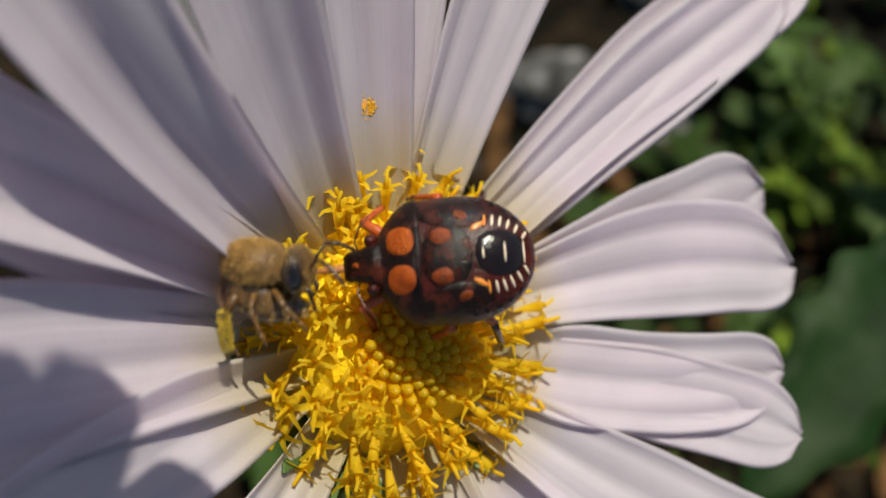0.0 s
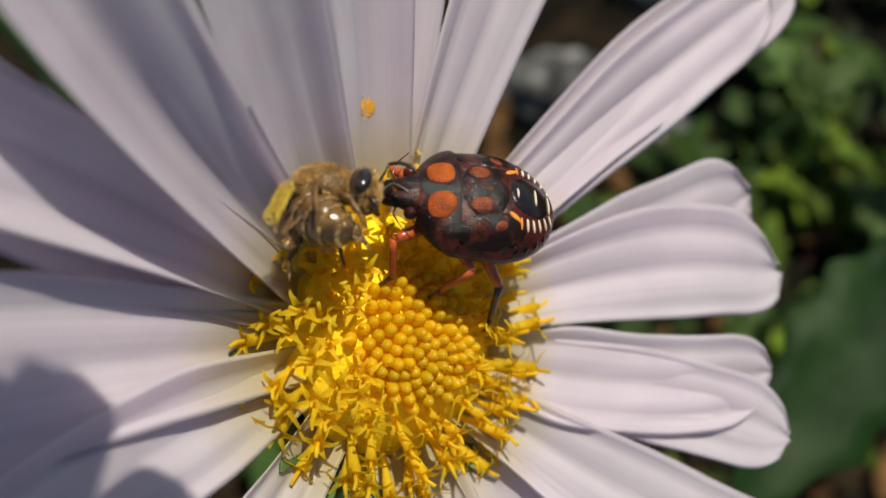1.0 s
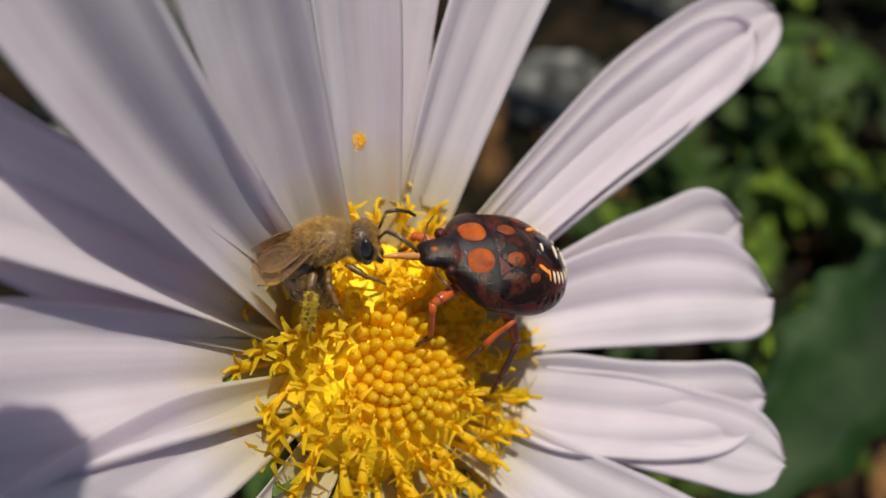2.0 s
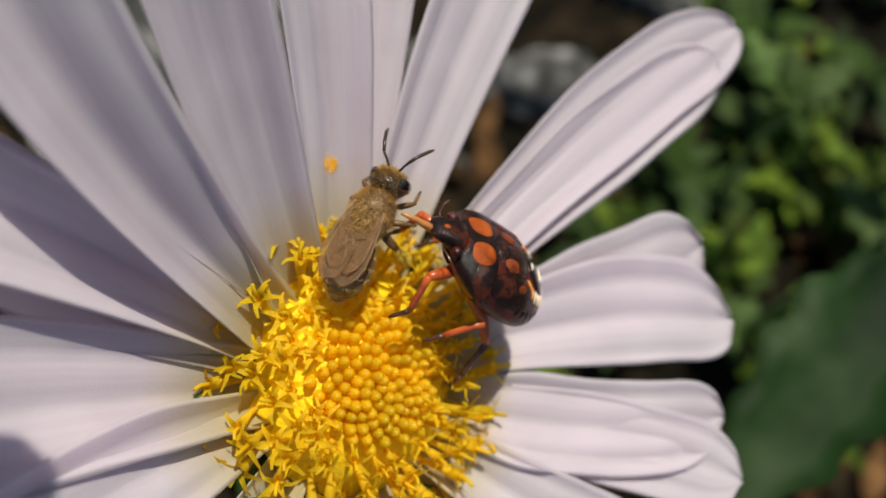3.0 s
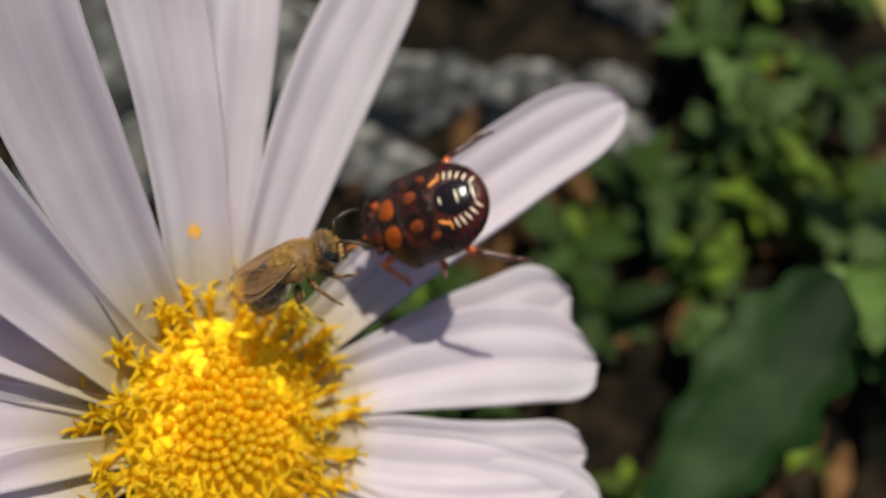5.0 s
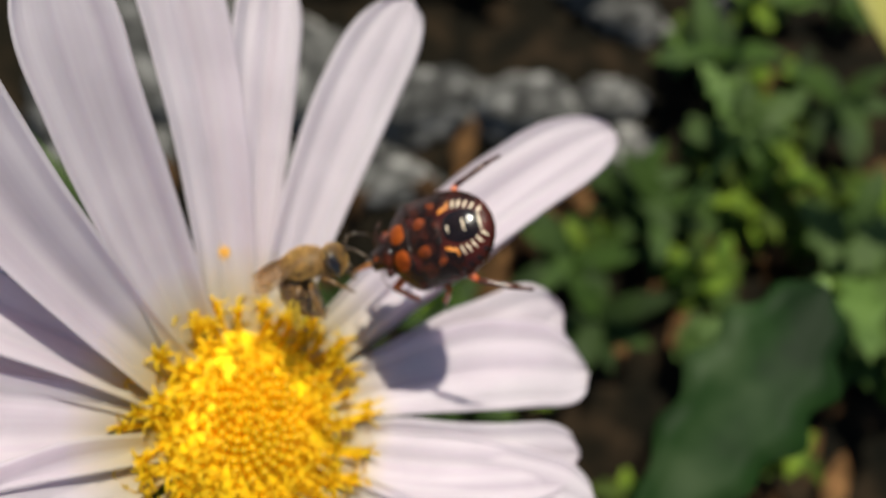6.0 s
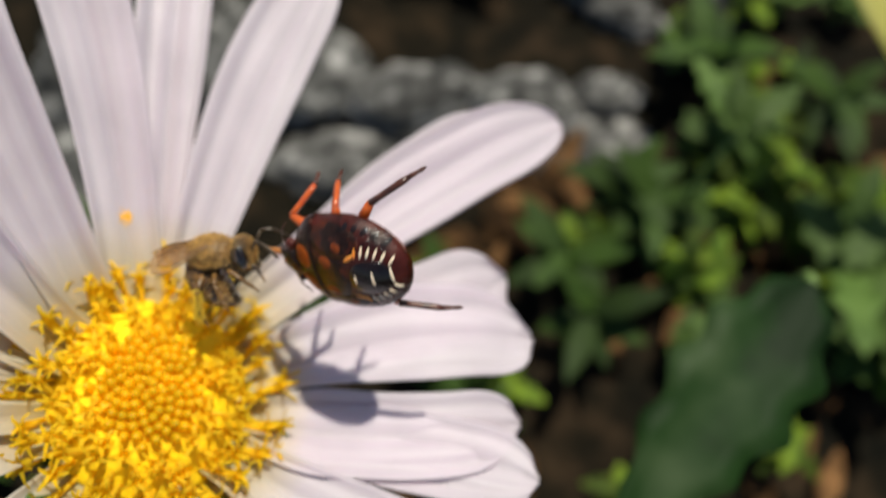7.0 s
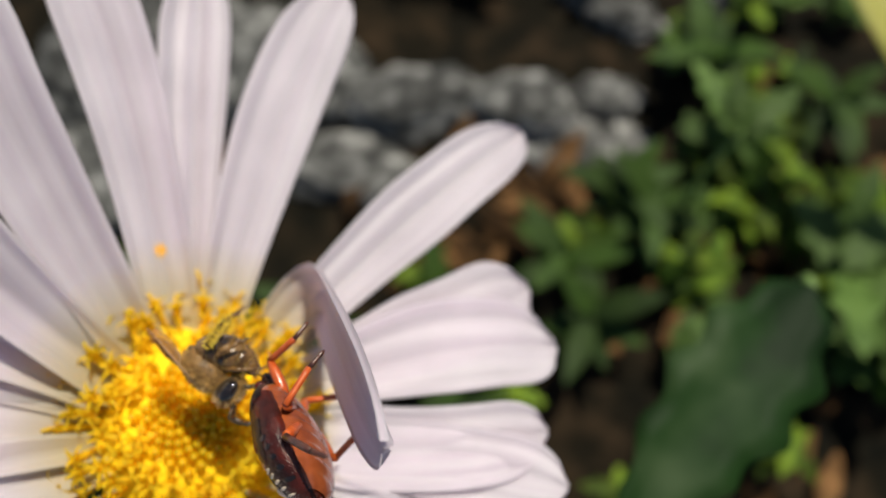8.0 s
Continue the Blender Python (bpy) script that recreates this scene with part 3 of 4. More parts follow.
bm = bmesh.new()
loft(bm, [[oval(r, 2 * math.pi * k / 32, z) for k in range(32)]
          for r, z in [(2.0, -3.6), (4.6, -2.6), (6.2, -0.8), (6.5, -0.1)] + [(DOME_R * q, dome(DOME_R * q) + 0.6 * smoothstep(1 - q, 0.0, 0.25)) for q in (0.98, 0.9, 0.75, 0.55, 0.3, 0.08)]])
part("disc_core", bm, CORE, flower)


def floret_mesh(seed):
    """An open floret: a narrow tube that widens to five curled lobes, with a forked style, millimetres."""
    r = random.Random(seed)
    bm = bmesh.new()
    n = 10
    rings = []
    bend = Vector((r.uniform(-0.25, 0.25), r.uniform(-0.25, 0.25), 0))
    height = r.uniform(2.5, 3.0)
    for s, rad in ((0, 0.14), (0.45, 0.17), (0.75, 0.28), (1.0, 0.36)):
        c = bend * s * s + Vector((0, 0, height * s))
        rings.append([(c + Vector((rad * math.cos(2 * math.pi * k / n), rad * math.sin(2 * math.pi * k / n), 0))) * MM for k in range(n)])
    made = loft(bm, rings, caps=False)
    top = bend + Vector((0, 0, height))
    for j in range(5):
        a = 2 * math.pi * (2 * j + 1) / n
        d = Vector((math.cos(a), math.sin(a), 0))
        side = Vector((-d.y, d.x, 0))
        reach, fall = r.uniform(0.55, 1.05), r.uniform(-0.35, 0.35)
        w = r.uniform(0.09, 0.13)
        mid = top + d * (0.42 + reach * 0.5) + Vector((0, 0, 0.12))
        end = top + d * (0.36 + reach) + Vector((0, 0, fall))
        a0, a1, a2 = made[-1][2 * j], made[-1][(2 * j + 1) % n], made[-1][(2 * j + 2) % n]
        m0, m1 = bm.verts.new((mid - side * w) * MM), bm.verts.new((mid + side * w) * MM)
        e0 = bm.verts.new((end - side * w * 0.6) * MM)
        e1 = bm.verts.new((end + side * w * 0.6) * MM)
        bm.faces.new((a0, a1, m0))
        bm.faces.new((a1, m1, m0))
        bm.faces.new((a1, a2, m1))
        bm.faces.new((m0, m1, e1, e0))
    lean = Vector((r.uniform(-0.3, 0.3), r.uniform(-0.3, 0.3), 0))
    tube(bm, [top * 0.8, top + Vector((0, 0, 0.35)), top + lean + Vector((0, 0, 0.85))], [0.13, 0.12, 0.10], 5)
    me = bpy.data.meshes.new("floret")
    bm.normal_update()
    bm.to_mesh(me)
    bm.free()
    me.materials.append(FLORET)
    me.polygons.foreach_set("use_smooth", [True] * len(me.polygons))
    return me


def bud_mesh(seed):
    r = random.Random(seed)
    bm = bmesh.new()
    n = 8
    loft(bm, [[Vector((rad * math.cos(2 * math.pi * k / n), rad * math.sin(2 * math.pi * k / n), z)) * MM for k in range(n)]
              for rad, z in ((0.20, 0), (0.31, 0.8), (0.325, 1.15), (0.28, 1.42), (0.17, 1.60), (0.04, 1.68))])
    me = bpy.data.meshes.new("bud")
    bm.normal_update()
    bm.to_mesh(me)
    bm.free()
    me.materials.append(BUD)
    me.polygons.foreach_set("use_smooth", [True] * len(me.polygons))
    return me


FLORETS = [floret_mesh(60 + i) for i in range(9)]
BUDS = [bud_mesh(80 + i) for i in range(3)]


def build_disc():
    r = random.Random(5)
    rad, area, i = 0.0, 0.0, 0
    while True:
        a = radians(137.508 * i)
        q = rad / DOME_R
        open_one = rad > 3.1 + r.uniform(-0.6, 0.6)
        area += 0.27 + 0.75 * smoothstep(rad, 2.2, 4.6)
        slope = math.atan(2 * DOME_H * rad / DOME_R ** 2)
        lean = slope * 0.85 + (radians(26) * q ** 3 if open_one else 0) + radians(r.uniform(-11, 11) if open_one else r.uniform(-3, 3))
        ob = new("floret" if open_one else "bud", r.choice(FLORETS) if open_one else r.choice(BUDS))
        ob.parent = flower
        k = (0.62 + 0.42 * smoothstep(q, 0.45, 0.9)) * r.uniform(0.85, 1.12) if open_one else r.uniform(0.86, 1.12)
        wide = 0.55 + 0.5 * k if open_one else 1.08
        ob.matrix_basis = (Matrix.Translation(oval(rad, a, dome(rad) - 0.25)) @ Matrix.Rotation(a, 4, "Z") @ Matrix.Rotation(lean, 4, "Y")
                           @ Matrix.Rotation(r.uniform(-0.35, 0.35) if open_one else 0, 4, "X") @ Matrix.Rotation(r.uniform(0, 6.28), 4, "Z") @ Matrix.Diagonal((wide, wide, k, 1)))
        i += 1
        rad = math.sqrt(area / math.pi)
        if rad > 6.5:
            break


build_disc()

# green bracts under the petals, and the stem
for j in range(18):
    bm = bmesh.new()
    leaf_mesh(bm, 7.5, 2.6, 0, 0, 0.15, -0.2, Vector((3.2 * math.cos(radians(20 * j)), 3.2 * math.sin(radians(20 * j)), -2.9 - 0.25 * (j % 2))), 20 * j, 24 + 6 * (j % 2), 8)
    part("bract", bm, BRACT, flower)
bm = bmesh.new()
tube(bm, [(0, 0, -2.6), (0.3, 0.5, -8), (1, 3, -30), (3, 9, -75), (5, 15, -135)], [2.2, 1.3, 1.2, 1.4, 1.6], 10)
part("stem", bm, STEM, flower)
# a smear of pollen on one petal
dusted = Petal(97.3, 31.0, 6.3, 25.4, -4.6, z=-0.5, drift=4.5, cup=0.09, flare=1.00, foot=0.62, seed=19, vee=1.0)
bm = bmesh.new()
for j in range(300):
    i, u = 8, rnd.gauss(-0.05, 0.075)
    size = rnd.uniform(0.025, 0.055)
    at = dusted.point(i, u).lerp(dusted.point(i + 1, u), rnd.gauss(0.5, 0.25))
    bmesh.ops.create_icosphere(bm, subdivisions=1, radius=size * MM, matrix=Matrix.Translation((at + dusted.frames[i][2] * size * 0.4) * MM))
part("pollen_smear", bm, POLLEN, flower, "specks of orange pollen")


# a second daisy of the same plant, leaning over beside it on its thin stalk
neighbour = tagged(new("daisy"), "thin pale green stalk with an unseen lilac daisy head added to cast shade", "flower")
# unseen head, added above the camera so its shadow falls on the lower-left petals
SHADE_HEAD = Matrix.Translation(Vector((-2.6, 21.2, 190.0)) * MM) @ SUN_DIR.to_track_quat("Z", "Y").to_matrix().to_4x4()
bm = bmesh.new()
tube(bm, [(-34, 36, -6), (-36, 39, 30), (-37.2, 41.3, 57.9), (-38, 45.3, 85.8), (-40.7, 48.1, 97.4), (-43, 49.9, 108.7), (-44, 51, 124), (-43, 50, 145), (-34, 45, 166), (-17, 31.5, 184), (-3.6, 21.7, 189)],
     [1.2, 1.15, 1.1, 1.0, 0.95, 0.9, 0.9, 0.9, 0.9, 0.9, 1.0], 8)
part("stem", bm, STEM, neighbour)
for j in range(15):
    bm = bmesh.new()
    Petal(j * 24 + 6 * math.sin(j * 2.3), 9.5 + 1.2 * math.sin(j * 1.7), 5.2, 8 + 6 * math.sin(j * 3.1), -10, z=-0.5, seed=30 + j, n=16).mesh(bm)
    part("petal", bm, PETAL, neighbour).matrix_basis = SHADE_HEAD @ Matrix.Diagonal((0.8, 0.8, 0.8, 1))
bm = bmesh.new()
loft(bm, [[SHADE_HEAD @ (Vector((r * math.cos(2 * math.pi * k / 20), r * math.sin(2 * math.pi * k / 20), z)) * MM) for k in range(20)]
          for r, z in ((1.2, -1.6), (2.8, -1.2), (3.8, -0.2), (3.6, 0.6), (2.4, 1.3), (0.4, 1.7))])
part("disc", bm, CORE, neighbour, "yellow disc")


# ---- the bug ----
# its own space: x ahead, y to its left side, z up; millimetres
def bug_width(x):
    if x < -1.0:
        return 3.35 * math.sqrt(max(0.0, 1 - ((x + 1.0) / 3.95) ** 2))
    if x < 1.1:
        return 3.35 - 0.10 * smoothstep(x, -1.0, 1.1)
    return 3.25 - 1.75 * ((x - 1.1) / 2.0) ** 1.8


def bug_height(x):
    if x < -0.8:
        return 1.95 * math.sqrt(max(0.0, 1 - ((x + 0.8) / 4.15) ** 2))
    return 1.95 - 1.05 * ((x + 0.8) / 3.9) ** 1.6


def dorsal(x, y):
    """Height of the back over the flank's edge."""
    w = bug_width(x)
    return bug_height(x) * max(0.0, 1 - (abs(y) / max(w, 0.01)) ** 2.3) ** 0.62


bug = tagged(new("shield_bug"), "glossy black shield bug nymph with orange spots and ivory bars", "bug")


def shell(name, x0, x1, mat, lift=0.0, belly=True, grow=0.0, label=""):
    bm = bmesh.new()
    n, m = 30, 26
    rings = []
    for i in range(m + 1):
        s = 0.5 - 0.5 * math.cos(math.pi * i / m)
        x = x0 + (x1 - x0) * s
        w = max(0.06, bug_width(x)) + grow
        ring = []
        for k in range(n):
            a = 2 * math.pi * k / n
            y = w * math.cos(a)
            if math.sin(a) >= 0:
                z = dorsal(x, max(-1, min(1, math.cos(a))) * bug_width(x)) + lift * min(1, i / 4) + 0.02
            else:
                z = -1.15 * bug_height(x) / 1.95 * abs(math.sin(a)) ** 0.9 if belly else -0.05
            ring.append(Vector((x, y, z)) * MM)
        rings.append(ring)
    loft(bm, rings)
    return part(name, bm, mat, bug, label)


shell("abdomen", -4.93, 1.3, MAROON)
shell("pronotum", 0.95, 3.1, SHELL, lift=0.10, belly=False, grow=0.06, label="black pitted shoulder shield")


def belly_part():
    bm = bmesh.new()
    rings = []
    for i in range(49):
        x = -4.7 + 7.7 * i / 48
        w = max(0.1, bug_width(x) * 0.93)
        # the segments overlap like tiles
        d = (1.42 + 0.14 * (x / 0.8 % 1.0)) * bug_height(x) / 1.95
        rings.append([Vector((x, w * math.cos(math.pi * k / 14), -0.03 - d * math.sin(math.pi * k / 14))) * MM for k in range(15)])
    loft(bm, rings, caps=False, closed=False)
    part("belly", bm, BELLY, bug, "reddish orange belly")


belly_part()


def patch(name, cx, cy, rx, ry, mat, turn=0.0, up=0.04, square=2.0):
    """A marking that lies on the back, as a thin raised scale."""
    bm = bmesh.new()
    n, m = 18, 4
    c, s = math.cos(radians(turn)), math.sin(radians(turn))

    def at(q, a):
        u, v = math.cos(a), math.sin(a)
        k = (abs(u) ** square + abs(v) ** square) ** (-1 / square)
        u, v = u * k * rx * q, v * k * ry * q
        x, y = cx + u * c - v * s, cy + u * s + v * c
        extra = 0.12 if x > 1.0 else 0.02
        return Vector((x, y, dorsal(x, y) + extra + up * (1 - q ** 4) + (0.012 if q < 1 else -0.03))) * MM

    rings = [[at(q, 2 * math.pi * k / n) for k in range(n)] for q in (1, 0.92, 0.6, 0.25, 0.05)]
    loft(bm, rings)
    part(name, bm, mat, bug)


patch("scutellum", -0.35, 0, 1.35, 1.75, SHELL, up=0.07)
for s in (1, -1):
    patch("wing_pad", -0.75, s * 2.25, 1.95, 0.92, SHELL, turn=s * 6, up=0.09)
    patch("spot", 1.95, s * 0.98, 0.74, 0.76, SPOT, up=0.06, square=2.5)
    patch("spot", -0.1, s * 0.98, 0.62, 0.50, SPOT_DIM, up=0.11)
    patch("spot", -1.15, s * 2.05, 0.50, 0.32, SPOT_DIM, turn=s * 24, up=0.13)
    patch("bar", -1.95, s * 1.42, 0.42, 0.15, AMBER, turn=s * -30, up=0.05)
patch("back_plate", -3.0, 0, 1.3, 1.2, PLATE, up=0.08, square=2.4)
patch("bar", -2.15, 0, 0.075, 0.36, IVORY, up=0.13)
patch("bar", -3.25, 0, 0.085, 0.60, IVORY, up=0.17)
patch("bar", -4.25, 0, 0.070, 0.62, IVORY, up=0.08)
for k in range(6):
    x = -2.35 - 0.40 * k
    y = 1.70 - 0.02 * k - 0.045 * max(0, k - 1) ** 2
    for s in (1, -1):
        patch("bar", x, s * y, 0.085, 0.36 - 0.015 * k, IVORY if k else AMBER, turn=s * (4 + 6 * k), up=0.06)
for k in range(5):
    x = -1.6 - 0.62 * k
    for s in (1, -1):
        patch("side_mark", x, s * (bug_width(x) * 0.90), 0.20, 0.16, PLATE, up=0.03)


def bug_head():
    bm = bmesh.new()
    rings = []
    for x, w, h, z in ((2.7, 0.75, 0.55, 0.42), (3.1, 0.92, 0.62, 0.45), (3.5, 0.90, 0.60, 0.42), (3.9, 0.72, 0.52, 0.36), (4.35, 0.66, 0.42, 0.26), (4.7, 0.62, 0.32, 0.16), (4.9, 0.48, 0.18, 0.10)):
        ring = []
        for k in range(16):
            a = 2 * math.pi * k / 16
            crease = 0.10 * math.exp(-((math.cos(a) * w / 0.16) ** 2)) if math.sin(a) > 0 and x > 3.6 else 0
            ring.append(Vector((x, w * math.copysign(abs(math.cos(a)) ** 0.8, math.cos(a)), z + h * math.sin(a) - crease)) * MM)
        rings.append(ring)
    loft(bm, rings)
    bmesh.ops.scale(bm, vec=(1.0, 1.25, 1.1), verts=bm.verts)
    head = part("head", bm, SHELL, bug, "black pitted head")
    for s in (1, -1):
        bm = bmesh.new()
        bmesh.ops.create_uvsphere(bm, u_segments=14, v_segments=9, radius=0.36 * MM, matrix=pose(3.45 * MM, s * 1.26 * MM, 0.5 * MM))
        part("eye", bm, MAROON, head, "dark red eye")
        bm = bmesh.new()
        tube(bm, [(4.1, s * 0.65, 0.1), (4.3, s * 1.3, 0.25), (4.0, s * 2.0, 0.4), (3.4, s * 2.7, 0.35)], [0.07, 0.05, 0.05, 0.04], 6)
        part("antenna", bm, LEG_DARK, head, "thin dark antenna")
    bm = bmesh.new()
    bmesh.ops.create_uvsphere(bm, u_segments=10, v_segments=6, radius=0.3 * MM, matrix=pose(4.1 * MM, 0, 0.62 * MM) @ Matrix.Diagonal((1.3, 0.7, 0.5, 1)))
    part("face_mark", bm, SPOT, head, "orange mark on the snout")
    bm = bmesh.new()
    tube(bm, [(4.5, 0, -0.05), (5.2, 0, -0.12), (6.0, 0, -0.22), (6.9, 0.05, -0.38)], [0.24, 0.22, 0.17, 0.08], 8)
    part("beak", bm, BEAK, bug, "thick orange beak stretched forward")


bug_head()


def leg(thing, root, knee, ankle, foot, mats, thick):
    """A jointed leg: thigh, shin and foot, in the body's space; the leg turns about its root."""
    root = Vector(root)
    k, a, f = (Vector(p) - root for p in (knee, ankle, foot))
    bm = bmesh.new()
    tube(bm, [(0, 0, 0), k * 0.25, k * 0.7, k], [thick * 0.7, thick * 1.15, thick * 1.1, thick * 0.75], 7)
    thigh = part("leg", bm, mats[0], thing)
    thigh.matrix_basis = Matrix.Translation(root * MM)
    bm = bmesh.new()
    tube(bm, [k, k.lerp(a, 0.3), k.lerp(a, 0.8), a], [thick * 0.75, thick * 0.66, thick * 0.7, thick * 0.6], 7)
    part("shin", bm, mats[1], thigh)
    bm = bmesh.new()
    tube(bm, [a, a.lerp(f, 0.35), a.lerp(f, 0.42), a.lerp(f, 0.8), f], [thick * 0.55, thick * 0.5, thick * 0.4, thick * 0.46, thick * 0.2], 6)
    part("foot", bm, mats[2], thigh)
    return thigh


bug_legs = []
for s in (1, -1):
    bug_legs.append(leg(bug, (1.9, s * 1.0, -0.75), (4.0, s * 2.3, -0.9), (3.3, s * 3.2, -3.1), (3.8, s * 3.3, -4.3), (LEG_RED, LEG_RED, LEG_DARK), 0.31))
    bug_legs.append(leg(bug, (0.7, s * 1.2, -0.95), (-0.5, s * 3.4, -0.8), (0.7, s * 3.8, -2.9), (1.2, s * 3.9, -4.1), (LEG_RED, LEG_RED, LEG_DARK), 0.31))
    bug_legs.append(leg(bug, (-0.6, s * 1.2, -1.0), (-2.9, s * 3.4, -0.4), (-5.2, s * 4.3, -1.6), (-6.2, s * 4.6, -2.3), (LEG_RED, LEG_DARK, LEG_DARK), 0.31))


# ---- the bee ----
bee = tagged(new("bee"), "small brown furry bee dusted with yellow pollen", "bee")


def fur(bm, centre, size, count, length, seed, lean=Vector((0, 0, 0)), where=None):
    """Fine hairs standing on an egg-shaped body, millimetres."""
    r = random.Random(seed)
    made = 0
    while made < count:
        d = Vector((r.gauss(0, 1), r.gauss(0, 1), r.gauss(0, 1))).normalized()
        if where and not where(d):
            continue
        made += 1
        p = Vector(centre) + Vector((d.x * size[0], d.y * size[1], d.z * size[2])) * 0.97
        way = (d + lean + Vector((r.gauss(0, 0.3), r.gauss(0, 0.3), r.gauss(0, 0.3)))).normalized()
        k = length * r.uniform(0.5, 1.5)
        side = way.orthogonal().normalized() * 0.016
        side2 = way.cross(side)
        a, b, c = (bm.verts.new((p + v) * MM) for v in (side, side2, -side - side2))
        t = bm.verts.new((p + way * k) * MM)
        bm.faces.new((a, b, t))
        bm.faces.new((b, c, t))
        bm.faces.new((c, a, t))


bm = bmesh.new()
ovoid(bm, (-0.95, 0, 0.1), (1.70, 1.28, 1.16), 18, 11)
thorax = part("thorax", bm, BEE_HIDE, bee, "dark chest under tawny fur")
bm = bmesh.new()
fur(bm, (-0.95, 0, 0.1), (1.70, 1.28, 1.16), 4200, 0.25, 1, Vector((-0.6, 0, 0.1)), where=lambda d: d.z > -0.45)
tagged(part("fur", bm, BEE_FUR, thorax, "short tawny fur", smooth=False), kind="stuff")


def bee_head():
    bm = bmesh.new()
    ovoid(bm, (1.5, 0, 0.0), (0.80, 1.18, 1.12), 18, 11, squash=lambda u: 1 - 0.18 * u)
    head = part("bee_head", bm, BEE_SKIN, bee, "dark head with a furry face")
    head.matrix_basis = pose(-0.32 * MM, 0, -0.1 * MM)
    for s in (1, -1):
        bm = bmesh.new()
        bmesh.ops.create_uvsphere(bm, u_segments=16, v_segments=10, radius=MM, matrix=pose(1.58 * MM, s * 0.92 * MM, 0.02 * MM, s * 8, 0, s * 18) @ Matrix.Diagonal((0.48, 0.36, 0.82, 1)))
        part("eye", bm, BEE_EYE, head, "large black oval eye")
        bm = bmesh.new()
        tube(bm, [(2.2, s * 0.28, 0.22), (2.55, s * 0.55, 0.75), (2.8, s * 0.8, 1.15)], [0.09, 0.08, 0.09], 6)
        tube(bm, [(2.8, s * 0.8, 1.15), (3.4, s * 1.1, 1.0), (4.0, s * 1.4, 0.55), (4.3, s * 1.5, 0.15)], [0.10, 0.115, 0.115, 0.08], 6)
        part("antenna", bm, BEE_SKIN, head, "elbowed black antenna")
        bm = bmesh.new()
        tube(bm, [(2.0, s * 0.5, -0.75), (2.3, s * 0.45, -1.15), (2.35, s * 0.1, -1.35)], [0.17, 0.14, 0.06], 6)
        part("jaw", bm, BEE_SKIN, head)
    bm = bmesh.new()
    fur(bm, (1.5, 0, 0.0), (0.80, 1.12, 1.12), 3200, 0.22, 2, Vector((0.3, 0, 0)), where=lambda d: abs(d.y) < 0.72)
    tagged(part("fur", bm, BEE_FUR, head, "pale fur on the face", smooth=False), kind="stuff")


bee_head()


def bee_abdomen():
    """Six overlapping rings that narrow to the tip, bent a little underneath, each with a pale hair band."""
    bm = bmesh.new()
    tube(bm, [(0.5, 0, 0), (0.1, 0, 0), (-0.35, 0, -0.05)], [0.45, 0.4, 0.6], 12)
    root = part("abdomen", bm, BEE_SKIN, bee, "dark abdomen with pale hair bands")
    at, turn = Vector((-0.15, 0, 0)), 0.0
    widths = [0.9, 1.3, 1.48, 1.46, 1.26, 0.9, 0.36]
    for k in range(6):
        d = Vector((-math.cos(turn), 0, -math.sin(turn)))
        up = Vector((-math.sin(turn), 0, math.cos(turn)))
        step = 0.70
        bm = bmesh.new()
        rings = []
        for q, g in ((-0.12, 0.97), (0.3, 1.02), (0.75, 1.03), (1.0, 1.04), (1.1, 0.97)):
            w = (widths[k] * (1 - max(0, q)) + widths[k + 1] * max(0, q)) * g
            c = at + d * step * q
            rings.append([(c + Vector((0, 1, 0)) * w * math.cos(2 * math.pi * j / 20) + up * w * 0.84 * math.sin(2 * math.pi * j / 20)) * MM for j in range(20)])
        loft(bm, rings)
        part("ring", bm, BEE_TAIL, root)
        bm = bmesh.new()
        r = random.Random(90 + k)
        for j in range(190):
            a, q = r.uniform(0, 2 * math.pi), r.uniform(0.82, 1.05)
            w = widths[k] * (1 - q) + widths[k + 1] * q
            n = Vector((0, 1, 0)) * math.cos(a) + up * math.sin(a)
            p = at + d * step * q + Vector((0, 1, 0)) * w * 1.03 * math.cos(a) + up * w * 0.86 * math.sin(a)
            way = (d + n * 0.18 + Vector((r.gauss(0, 0.2), r.gauss(0, 0.2), r.gauss(0, 0.2)))).normalized()
            side = way.orthogonal().normalized() * 0.010
            v = [bm.verts.new(x * MM) for x in (p + side, p + way.cross(side), p - side, p + way * r.uniform(0.16, 0.34))]
            bm.faces.new((v[0], v[1], v[3]))
            bm.faces.new((v[1], v[2], v[3]))
            bm.faces.new((v[2], v[0], v[3]))
        tagged(part("hair_band", bm, BEE_BAND, root, "pale hair band", smooth=False), kind="stuff")
        at = at + d * step
        turn += radians(9)
    return root


bee_tail = bee_abdomen()
bee_tail.matrix_basis = pose(-2.2 * MM, 0, -0.35 * MM)


